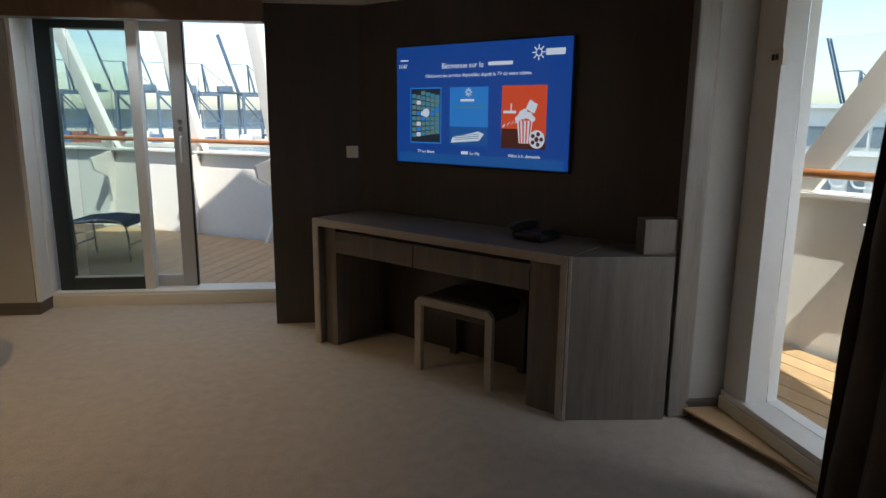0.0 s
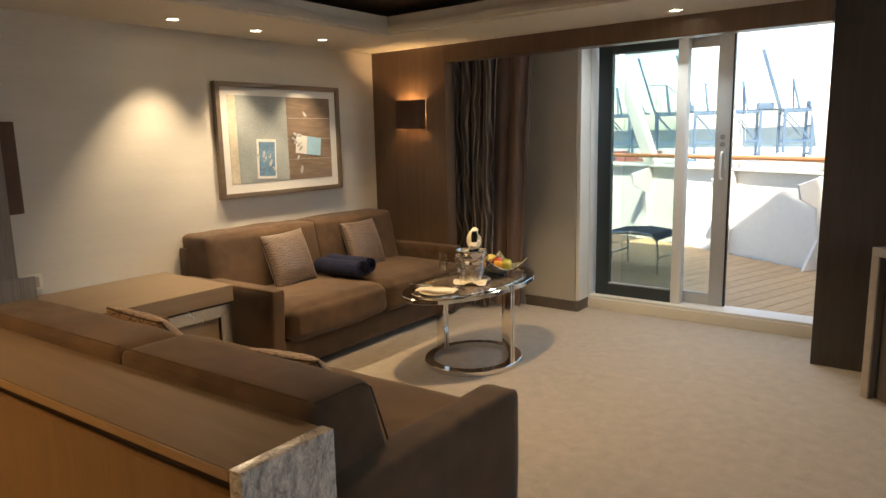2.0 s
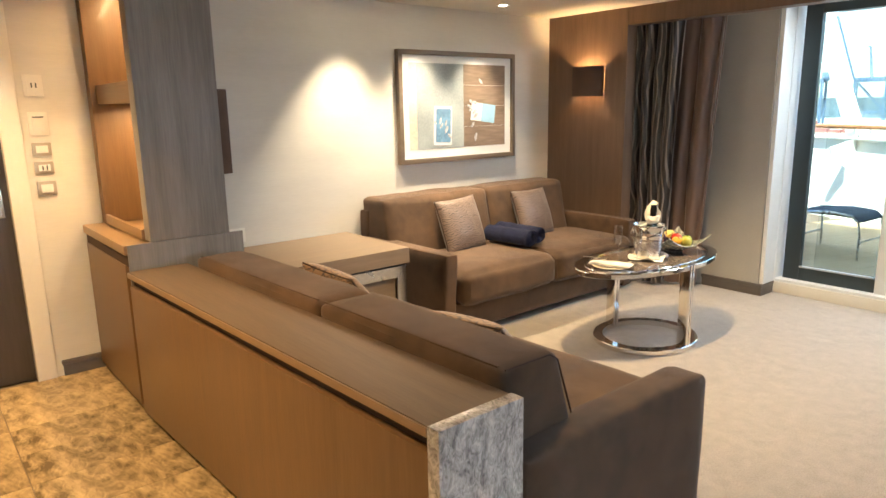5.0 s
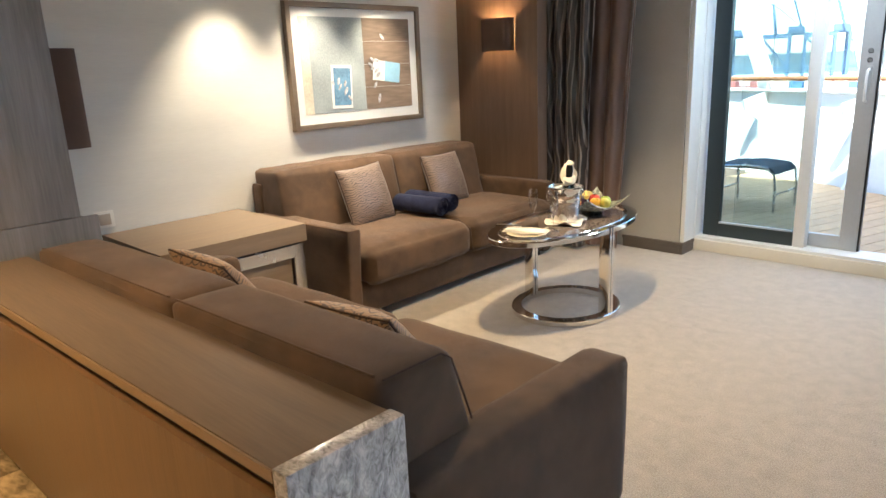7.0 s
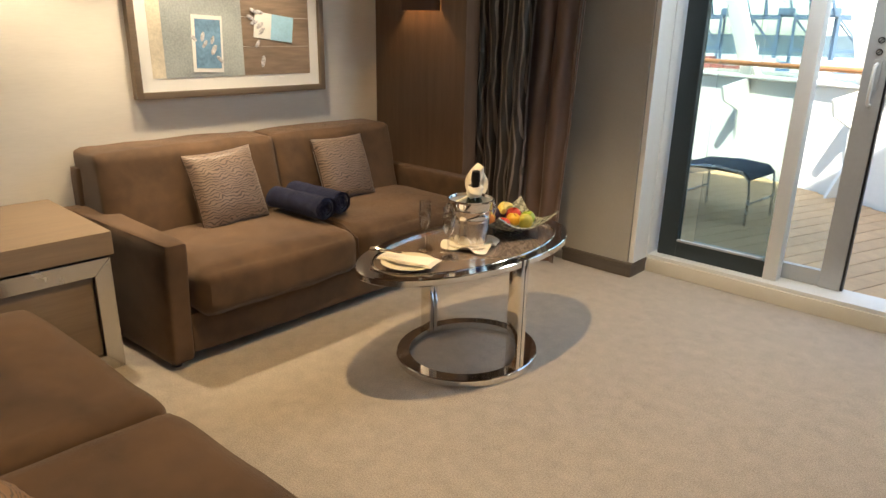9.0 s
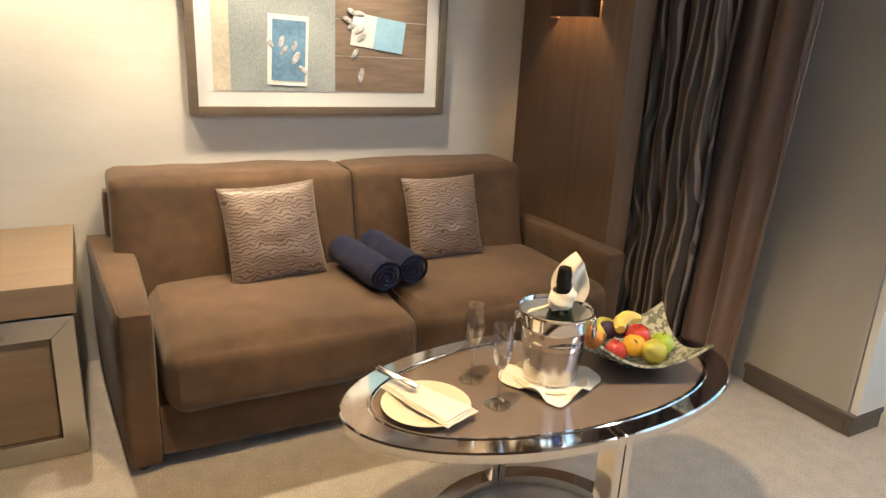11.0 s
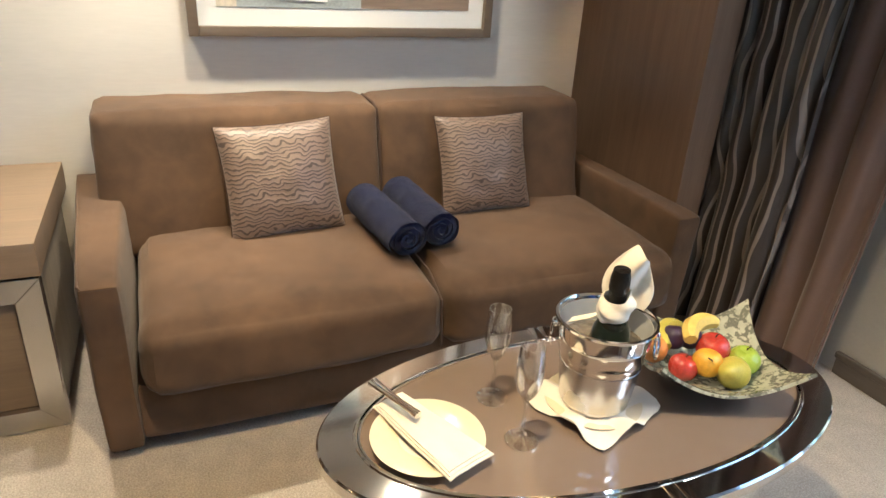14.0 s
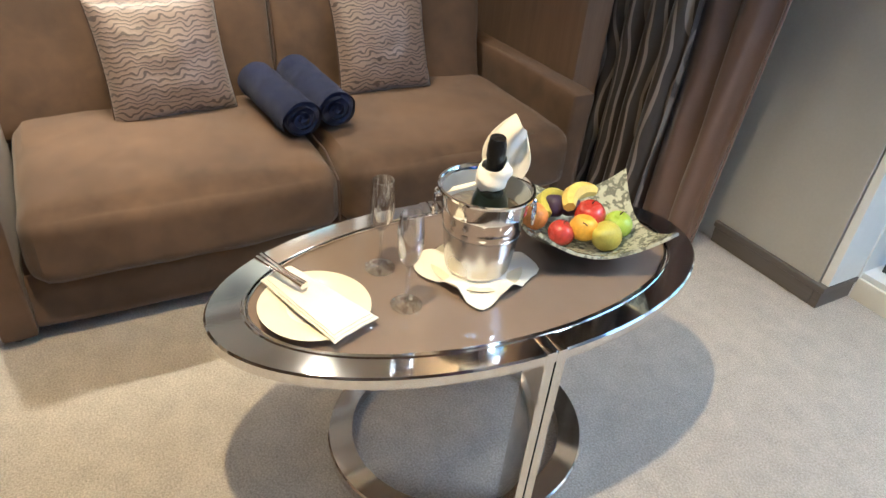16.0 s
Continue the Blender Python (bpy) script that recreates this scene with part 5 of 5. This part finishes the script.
part("body", _up(lathe([(0, 0), (0.066, 0), (0.070, 0.004), (0.082, 0.10), (0.0835, 0.112), (0.0855, 0.116), (0.085, 0.121), (0.0885, 0.150), (0.0905, 0.153), (0.090, 0.158), (0.096, 0.190), (0.101, 0.193), (0.101, 0.198), (0.096, 0.199), (0.092, 0.192), (0.080, 0.09), (0.066, 0.006), (0, 0.006)], 64), BX, BY, z0), "chrome", ib)
part("liner", _up(lathe([(0, 0.03), (0.069, 0.03), (0.0905, 0.188), (0.091, 0.188)], 48), BX, BY, z0), "alu", ib, "dull steel inside")
part("frosted_band", _up(lathe([(0.0715, 0.010), (0.0826, 0.102), (0.0832, 0.102), (0.0721, 0.010)], 64), BX, BY, z0), "brushed", ib, "beaded wet lower band")
for s in (1, -1):
    d = Vector((0.55 * s, 0.83 * s, 0)).normalized()
    c = Vector((BX, BY, z0 + 0.165)) + d * 0.098
    part("knob", ball(c.x, c.y, c.z + 0.006, 0.010, 0.010, 0.011, 12), "chrome", ib)
    e = d.cross(Vector((0, 0, 1)))
    part("ring_handle", tube([c + d * 0.006 + e * 0.022 * math.cos(a) + Vector((0, 0, -0.020 + 0.024 * math.sin(a))) for a in [2 * math.pi * i / 24 for i in range(24)]], 0.0028, 8, True), "chrome", ib)

bo = thing("champagne_bottle", BX, BY, z0 + 0.008, "dark champagne bottle with black foil neck in the bucket", "bottle")
bm_ = Matrix.Translation((BX + 0.008, BY + 0.008, z0 + 0.01)) @ pose(0, 0, 0, 4, 5, 0)
for nm, pr, m in (("glass_body", [(0, 0), (0.040, 0), (0.042, 0.006), (0.042, 0.135), (0.036, 0.175), (0.022, 0.215), (0.0165, 0.235), (0.0165, 0.24)], "bottle"), ("foil", [(0.0175, 0.225), (0.0175, 0.265), (0.0195, 0.272), (0.0185, 0.295), (0.0155, 0.312), (0, 0.314)], "foil")):
    b = lathe(pr, 32)
    b.transform(bm_)
    part(nm, b, m, bo)
nk = thing("napkin", BX, BY, z0 + 0.2, "white linen napkin knotted round the bottle neck", "napkin", "linen napkins")


def collar(u, v):
    a = u * 2 * math.pi
    r = 0.025 + 0.010 * math.sin(v * math.pi) + 0.003 * math.sin(a * 3 + v * 9)
    return bm_ @ Vector((r * math.cos(a), r * math.sin(a), 0.205 + 0.050 * v + 0.008 * math.sin(a)))


part("collar", sheet(collar, 40, 8, 0.002), "linen", nk)


def flag(u, v):
    # a stiff corner of cloth standing up behind the neck
    left = -0.020 * (1 - v) ** 2 - 0.11 * v * (1 - v) + 0.024 * v * v
    right = 0.058 + 0.030 * v * (1 - v) + 0.006 * v
    low, high = -0.036 - 0.010 * u, 0.086 - 0.066 * u * u
    a, h = 0.014 + left + (right - left) * u, low + (high - low) * v
    d = 0.028 + 0.014 * math.sin(u * 9 + 1) * (0.3 + v) + 0.010 * (u - 0.5) ** 2
    return Vector((BX + 0.53 * a - 0.85 * d, BY + 0.85 * a + 0.53 * d, z0 + 0.252 + h))


part("corner", sheet(flag, 24, 16, 0.002), "linen", nk)
part("tail", sheet(lambda u, v: Vector((BX + 0.005 - 0.03 * v + 0.004 * math.sin(u * 6), BY - 0.022 + 0.055 * (u - 0.5) * (1 - 0.45 * v) - 0.045 * v, z0 + 0.205 - 0.022 * v + 0.010 * math.sin(u * 3))), 10, 8, 0.002), "linen", nk)
part("water", _up(lathe([(0, 0.140), (0.0835, 0.140), (0.0832, 0.137), (0, 0.137)], 40), BX, BY, z0), "ice_water", ib, "ice water")

# fruit bowl
FX, FY, FZ = -1.722, 4.942, GZ
fb = thing("fruit_bowl", FX, FY, FZ, "square curved mottled glass bowl holding fruit", "bowl")
FM = Matrix.Translation((FX, FY, FZ)) @ pose(0, 0, 0, 0, 0, -21)


def dish(u, v):
    x, y = 2 * u - 1, 2 * v - 1
    s = 0.157
    r2 = (x * x + y * y) / 2
    z = 0.010 + 0.086 * r2 + 0.026 * (abs(x * y)) ** 1.6
    return FM @ Vector((x * s * (1 - 0.06 * (1 - y * y)), y * s * (1 - 0.06 * (1 - x * x)), z))


part("dish", sheet(dish, 40, 40, 0.007), "bowl", fb)
part("foot", _up(lathe([(0, 0), (0.05, 0), (0.06, 0.006), (0.03, 0.014), (0, 0.014)], 36), FX, FY, FZ), "bowl", fb)


def fruit(name, label, x, y, z, r, m, shape=(1, 1, 0.92), stalk=True):
    t = thing(name, x, y, z - r * 0.9, label, "fruit", "fruit in the bowl")
    b = ball(0, 0, 0, 1, 1, 1, 22)
    for v in b.verts:
        rr = math.hypot(v.co.x, v.co.y)
        v.co.z -= 0.22 * math.exp(-(rr / 0.32) ** 2) * (1 if v.co.z > 0 else -0.6)
        v.co = Vector((v.co.x * shape[0], v.co.y * shape[1], v.co.z * shape[2])) * r
    b.transform(pose(x, y, z, 25 * math.sin(x * 90), 25 * math.cos(y * 70), 0))
    part("flesh", b, m, t)
    if stalk:
        part("stalk", tube([(x, y, z + r * 0.66), (x + 0.002, y, z + r * 0.9), (x + 0.006, y + 0.002, z + r * 1.08)], 0.0014, 6), "piping", t)


fruit("apple", "shiny red apple in the glass bowl", -1.715, 4.955, FZ + 0.082, 0.037, "red")
fruit("apple", "shiny green apple in the glass bowl", -1.67, 5.005, FZ + 0.068, 0.035, "green")
fruit("peach", "yellow-orange peach in the glass bowl", -1.68, 4.91, FZ + 0.075, 0.033, "orange", (1, 1, 0.96), False)
fruit("peach", "blushing orange peach in the glass bowl", -1.77, 4.835, FZ + 0.072, 0.034, "peach", (1, 1, 0.96), False)
fruit("apple", "small red apple in the glass bowl", -1.70, 4.865, FZ + 0.060, 0.032, "red")
fruit("plum", "dark purple plum in the glass bowl", -1.775, 4.895, FZ + 0.085, 0.027, "plum", (1, 1, 1.1), False)
fruit("plum", "dark purple plum in the glass bowl", -1.755, 4.925, FZ + 0.090, 0.025, "plum", (1, 1, 1.1), False)
t = thing("pear", -1.64, 4.95, FZ + 0.03, "yellow-green pear lying in the glass bowl", "fruit", "fruit in the bowl")
b = ball(0, 0, 0, 1, 1, 1, 24)
for v in b.verts:
    k = 1 - 0.38 * max(0, v.co.z) ** 0.8
    v.co = Vector((v.co.x * 0.035 * k, v.co.y * 0.035 * k, v.co.z * 0.048 + (0.012 if v.co.z > 0.5 else 0)))
b.transform(pose(-1.64, 4.945, FZ + 0.068, 62, 10, 20))
part("flesh", b, "pear", t)
part("stalk", tube([(-1.655, 4.895, FZ + 0.098), (-1.657, 4.882, FZ + 0.108)], 0.0016, 6), "piping", t)
for k, (bx, by, bz, turn, col) in enumerate(((-1.765, 4.955, 0.098, 20, "banana"), (-1.80, 4.90, 0.072, 35, "pear"))):
    t = thing("banana", bx, by, FZ + bz - 0.02, ("ripe yellow banana resting across the apples", "greenish yellow banana at the bowl's far side")[k], "fruit", "fruit in the bowl")
    m = Matrix.Translation((bx, by, FZ + bz)) @ pose(0, 0, 0, 0, 0, turn)
    pts, rs = [], []
    for i in range(17):
        a = -0.95 + 1.9 * i / 16
        pts.append(m @ Vector((0.055 * (1 - math.cos(a)) - 0.01, 0.072 * math.sin(a), 0.020 * math.cos(a) - 0.008)))
        rs.append(0.0215 * (0.30 + 0.70 * math.sin(math.pi * min(1, 0.10 + 0.84 * i / 16)) ** 0.55))
    part("skin", tube(pts, rs, 7), col, t)
    part("tip", ball(*pts[-1], 0.006, 0.006, 0.006, 8), "piping", t)

# ---- balcony ----
DZ = 0.05
LINE = [(-6.5, 11.6), (-4.6, 10.9), (-2.5, 9.94), (-1.29, 9.25), (-0.31, 8.65), (0.7, 7.85), (1.7, 6.9), (2.6, 5.95), (3.3, 5.02), (3.62, 4.45), (4.0, 3.5), (4.25, 2.2), (4.4, 0.5), (4.4, -2)]


def out(k, d):
    p = Vector((*LINE[k], 0))
    a, c = Vector((*LINE[max(0, k - 1)], 0)), Vector((*LINE[min(len(LINE) - 1, k + 1)], 0))
    t_ = (c - a).normalized()
    n_ = Vector((-t_.y, t_.x, 0))
    return p + n_ * d, t_, n_


b = bmesh.new()
prof = [(0.0, DZ), (0.0, DZ + 0.06), (0.10, 0.98), (0.02, 1.0), (0.02, 1.02), (0.30, 1.02), (0.30, -1.5), (0.0, -1.5)]
loops = []
for k in range(len(LINE)):
    loops.append([b.verts.new(out(k, d)[0] + Vector((0, 0, z))) for d, z in prof])
for p, q in zip(loops, loops[1:]):
    for i in range(len(prof)):
        j = (i + 1) % len(prof)
        b.faces.new((p[i], p[j], q[j], q[i]))
bmesh.ops.recalc_face_normals(b, faces=b.faces[:])
setting("bulwark", b, "bulwark", "white painted steel bulwark curving round the balcony", True)
rl = thing("handrail", -0.31, 8.6, 1.1, "varnished wooden handrail on white brackets", "handrail")
b = tube([out(k, 0.06)[0] + Vector((0, 0, 1.14)) for k in range(len(LINE))], 0.028, 10)
part("rail", b, "handrail", rl)
for k in range(1, len(LINE) - 1):
    o, t_, n_ = out(k, 0.10)
    part("bracket", beam(o + Vector((0, 0, 1.0)), out(k, 0.06)[0] + Vector((0, 0, 1.125)), 0.03, 0.03), "bulwark", rl)
st_ = thing("stiffeners", 0, 8.4, DZ, "white sloping steel gussets along the bulwark", "bulwark stiffener")
for k in range(1, len(LINE) - 1):
    o, t_, n_ = out(k, 0.06)
    b = bmesh.new()
    pts = [(0.02, 0.95), (-0.34, 0.86), (-0.30, 0.72), (-0.10, 0.62), (-0.06, 0.30), (-0.22, 0.0), (0.02, 0.0)]
    fc = b.faces.new([b.verts.new(o + n_ * d + Vector((0, 0, DZ + z))) for d, z in pts])
    r = bmesh.ops.extrude_face_region(b, geom=[fc])
    for v in r["geom"]:
        if isinstance(v, bmesh.types.BMVert):
            v.co += t_ * 0.03
    bmesh.ops.recalc_face_normals(b, faces=b.faces[:])
    part("gusset", b, "bulwark", st_, "", False)
sr = thing("deck_struts", 0, 8.6, 1.0, "white sloping struts carrying the deck above", "strut")
for k, lean in ((2, -0.5), (3, -0.34), (4, -0.22), (6, 0.3), (8, 0.6), (11, 0.9)):
    o, t_, n_ = out(k, 0.16)
    part("strut", beam(o + Vector((0, 0, 0.9)), o + t_ * lean * 2.3 + Vector((0, 0, 3.2)), 0.10, 0.18), "bulwark", sr)
wg = thing("wind_screen", 0, 8.8, 1.02, "clear glass wind screens above the bulwark", "glass screen")
for k in range(1, len(LINE) - 2):
    a, c = out(k, 0.18)[0], out(k + 1, 0.18)[0]
    b = bmesh.new()
    dn = Vector((-(c - a).y, (c - a).x, 0)).normalized() * 0.01
    g0 = a + (c - a) * 0.02
    g1 = a + (c - a) * 0.98
    vs = [b.verts.new(p_) for p_ in (g0 + Vector((0, 0, 1.02)), g1 + Vector((0, 0, 1.02)), g1 + Vector((0, 0, 1.95)), g0 + Vector((0, 0, 1.95)))]
    fc = b.faces.new(vs)
    r = bmesh.ops.extrude_face_region(b, geom=[fc])
    for v in r["geom"]:
        if isinstance(v, bmesh.types.BMVert):
            v.co += dn
    bmesh.ops.recalc_face_normals(b, faces=b.faces[:])
    p = part("pane", b, "pane", wg, "", False)
    p.visible_shadow = False
# overhang out of view, outlined so that its shadow ends short of the bulwark
setting("deck_above", prism([(-7, 6.52), (0.2, 6.52), (2.66, 4.4), (2.95, -2), (3.75, -2), (3.5, 4.1), (3.1, 4.75), (0.75, 7.0), (0.2, 7.35), (-7, 7.5)], 2.62, 2.8), "roofing", "unseen narrow white deck above the balcony, added to shade it")
# added wall, out of view: its height sets where sun reaches the bulwark
setting("upper_decks", prism([(-7, 5.6), (-0.2, 5.6), (2.1, 3.6), (2.5, -2), (2.95, -2), (2.66, 4.4), (0.2, 6.52), (-7, 6.52)], 2.8, 5.0), "roofing", "unseen white wall added to keep sun off the balcony deck")
setting("hull_wall", box(-7, -1.72, 6.35, 6.52, 0, 2.62, 0), "bulwark", "white steel outer wall of the suite")

# lounger footstool on the balcony
fo = thing("footstool", -1.7, 7.7, DZ, "blue-grey mesh footstool on a bent steel frame", "footstool")
OM = Matrix.Translation((-1.80, 7.90, DZ)) @ pose(0, 0, 0, 0, 0, -4) @ Matrix.Diagonal((0.84, 1, 1.06, 1))


def om(b):
    b.transform(OM)
    return b


def seat_(u, v):
    x, y = -0.32 + 0.64 * u, -0.23 + 0.46 * v
    return OM @ Vector((x, y, 0.375 + 0.012 * math.sin(math.pi * u) - 0.9 * max(0, u - 0.9) ** 1.3))


part("sling", sheet(seat_, 24, 8, 0.03), "mesh_blue", fo)
for y in (-0.235, 0.235):
    part("frame_tube", om(tube([(-0.30, y, 0.0), (-0.31, y, 0.2), (-0.32, y, 0.33), (-0.25, y, 0.365), (0.0, y, 0.385), (0.24, y, 0.37), (0.31, y, 0.32), (0.33, y, 0.2), (0.33, y, 0.0)], 0.012, 8)), "brushed", fo)
part("cross_tube", om(tube([(-0.30, -0.235, 0.15), (-0.30, 0.235, 0.15)], 0.010, 8)), "brushed", fo)
part("cross_tube", om(tube([(0.33, -0.235, 0.15), (0.33, 0.235, 0.15)], 0.010, 8)), "brushed", fo)
lo = thing("lounger", -2.6, 8.1, DZ, "blue-grey mesh lounger standing behind the footstool", "lounger")
LM = Matrix.Translation((-2.72, 8.02, DZ)) @ pose(0, 0, 0, 0, 0, -4)


def seat2(u, v):
    x, y = -0.5 + 0.9 * u, -0.27 + 0.54 * v
    return LM @ Vector((x, y, 0.38 + 0.10 * max(0, 0.5 - u) * 2 + 0.04 * u))


part("sling", sheet(seat2, 24, 8, 0.03), "mesh_blue", lo)
for y in (-0.28, 0.28):
    b = tube([(-0.45, y, 0.0), (-0.5, y, 0.45), (0.0, y, 0.42), (0.4, y, 0.44), (0.42, y, 0.0)], 0.013, 8)
    b.transform(LM)
    part("frame_tube", b, "brushed", lo)

# ---- harbour ----
setting("water", box(-3000, 3000, -3000, 4500, -30.5, -30, 0), "water", "grey-green harbour water")
setting("ground", box(-900, 700, 640, 1200, -30, -27, 0), "quay", "far container quay")
setting("backdrop", box(-2500, 2500, 1500, 1700, -30, 6, 0), "shore", "hazy dark far shore")
setting("quay_east", prism([(120, -300), (600, -300), (600, 320), (90, 320)], -30, -22), "quay", "pale concrete quay beside the ship")


def crane(x, y, s, rz, up):
    t = thing("harbour_crane", x, y, -27, "blue ship-to-shore container crane on the far quay", "crane", "container cranes")
    m = Matrix.Translation((x, y, -27)) @ pose(0, 0, 0, 0, 0, rz) @ Matrix.Scale(s, 4)

    def bar(nm, p, q, w):
        b = beam(p, q, w, w)
        b.transform(m)
        part(nm, b, "crane", t)
    for px in (-9, 9):
        for py in (-12, 12):
            bar("leg", (px, py, 0), (px, py, 46), 2.4)
        bar("portal_beam", (px, -12, 16), (px, 12, 16), 2.2)
        bar("portal_beam", (px, -12, 44), (px, 12, 44), 2.2)
        bar("brace", (px, -12, 16), (px, 12, 44), 1.2)
        bar("mast", (px, 0, 46), (0, 4, 74), 1.6)
    for py in (-12, 12):
        bar("sill_beam", (-9, py, 4), (9, py, 4), 2.0)
        bar("cross_beam", (-9, py, 30), (9, py, 30), 1.6)
        bar("cross_beam", (-9, py, 45), (9, py, 45), 2.0)
    for px in (-3, 3):
        bar("girder", (px, -30, 46), (px, 14, 46), 2.0)
        bar("boom", (px, 14, 46), (px, 14 + 18, 46 + 56) if up else (px, 70, 46), 1.6)
    bar("stay", (0, 4, 74), (0, 14 + 9, 46 + 28) if up else (0, 50, 46), 0.7)
    bar("stay", (0, 4, 74), (0, -28, 46), 0.7)
    b = box(-5, 5, -24, -10, 47, 53, 0.3)
    b.transform(m)
    part("machine_house", b, "crane", t)


for i, (x, up) in enumerate(((-290, True), (-238, True), (-200, True), (-165, True), (-120, True), (-60, True))):
    crane(x, 720 + 8 * i, 1.05, 100 + 4 * i, up)
for i in range(7):
    crane(-960 + 32 * i + 15 * (i % 3), 1400, 0.7, 60 + 30 * i, True)
random.seed(3)
boxes = thing("container_stack", -60, 360, -27, "rows of stacked shipping containers on the far quay", "containers")
M["cont_a"] = mat("container_red", (0.30, 0.09, 0.07), 0.7)
M["cont_b"] = mat("container_blue", (0.08, 0.15, 0.28), 0.7)
for k in range(46):
    x = -260 + 8.2 * k
    h = random.randint(1, 4) * 2.6
    part("container", box(x * 1.4 - 120, x * 1.4 - 110, 650, 660, -27, -27 + h, 0), random.choice(["cont_a", "cont_b", "hall"]), boxes, "", False)

ha = thing("dock_building", 200, 200, -22, "long white dock terminal with a window band", "building")
HM = Matrix.Translation((150, 160, -22)) @ pose(0, 0, 0, 0, 0, -42)


def hm(b):
    b.transform(HM)
    return b


part("wall", hm(box(-90, 120, 0, 40, 0, 13, 0)), "hall", ha)
part("wall", hm(box(-80, 110, -3, 36, 13, 26, 0)), "hall", ha, "upper storey")
part("roof", hm(box(-82, 112, -5, 38, 26, 27.2, 0)), "hall", ha)
for k in range(24):
    part("window", hm(box(-78 + 7.8 * k, -71.2 + 7.8 * k, -3.3, -2.8, 15.5, 21, 0)), "hall_glass", ha)
    part("window", hm(box(-84 + 8 * k, -80 + 8 * k, -0.3, 0.3, 1, 7, 0)), "hall_glass", ha)
b = letters("DOCK", 6.5, "LEFT")
b.transform(HM @ Matrix.Translation((-30, -0.6, 4.0)) @ pose(0, 0, 0, 90, 0, 0))
part("sign", b, "white", ha, "white dock lettering", False)
crane(330, 420, 0.8, 30, True)
crane(380, 400, 0.8, 60, True)

# ---- pieces of floors ----
fm = setting("floor_entry", box(-3.76, -0.555, FLOOR_Y0, 1.995, -0.12, -0.006, 0), "grout", "brown polished marble tiled entry floor")
tile = box(-0.1485, 0.1485, -0.2985, 0.2985, -0.02, 0.0, 0.0015, 1)
tm = bpy.data.meshes.new("tile")
tile.to_mesh(tm)
tile.free()
tm.materials.append(M["marble"])
for i in range(10):
    for j in range(6):
        o = new("tile", tm)
        o.parent = fm
        o.location = (-3.41 + 0.30 * i, 1.695 - 0.60 * j, 0.0)
dk = setting("deck", prism([(-6.3, 6.52), (0.1, 6.52), (2.62, 4.3), (2.9, -2), (4.35, -2), (4.2, 2.2), (3.95, 3.5), (3.58, 4.45), (3.27, 5.0), (1.66, 6.9), (-0.33, 8.63), (-2.5, 9.92), (-6.3, 11.4)], DZ - 0.1, DZ - 0.006), "caulk", "teak planked balcony deck with dark joints")
pm_ = bpy.data.meshes.new("plank")
pb = box(-0.068, 0.068, -1.6, 1.6, -0.012, 0.0, 0.002, 1)
pb.to_mesh(pm_)
pb.free()
pm_.materials.append(M["deck"])


def inside(x, y):
    if y < 6.55 and x < 0.2:
        return False
    if x >= 0.2 and x + y < 7.3 and x < 2.68:
        return False
    if x >= 2.6 and x < 2.86 - 0.05 * (y - 2):
        return False
    for k in range(len(LINE) - 1):
        o, t_, n_ = out(k, 0.0)
        a, c = Vector((*LINE[k], 0)), Vector((*LINE[k + 1], 0))
        s_ = (Vector((x, y, 0)) - a).dot((c - a).normalized())
        if -0.3 < s_ < (c - a).length + 0.3 and (Vector((x, y, 0)) - a).dot(Vector((-(c - a).y, (c - a).x, 0)).normalized()) > -0.02:
            return False
    return True


def deck_plank(x, y, ang, length):
    o = new("plank", pm_)
    o.parent = dk
    o.matrix_basis = pose(x, y, DZ, 0, 0, ang) @ Matrix.Diagonal((1, length / 3.2, 1, 1))


for k in range(36):
    # planks fan with the hull, clipped at its edge and at the wall
    x = -3.6 + 0.15 * k
    run = [y / 20 for y in range(125, 210) if inside(x + (y / 20 - 6.5) * 0.36, y / 20)]
    if len(run) > 4:
        y0_, y1_ = run[0], run[-1]
        cx = x + ((y0_ + y1_) / 2 - 6.5) * 0.36
        deck_plank(cx, (y0_ + y1_) / 2, -19.8, (y1_ - y0_) * 1.06)
for k in range(11):
    x = 2.66 + 0.15 * k
    run = [y / 20 for y in range(0, 125) if inside(x - (y / 20 - 3) * 0.3, y / 20)]
    if len(run) > 4:
        y0_, y1_ = run[0], run[-1]
        deck_plank(x - ((y0_ + y1_) / 2 - 3) * 0.3, (y0_ + y1_) / 2, 16.7, (y1_ - y0_) * 1.04)
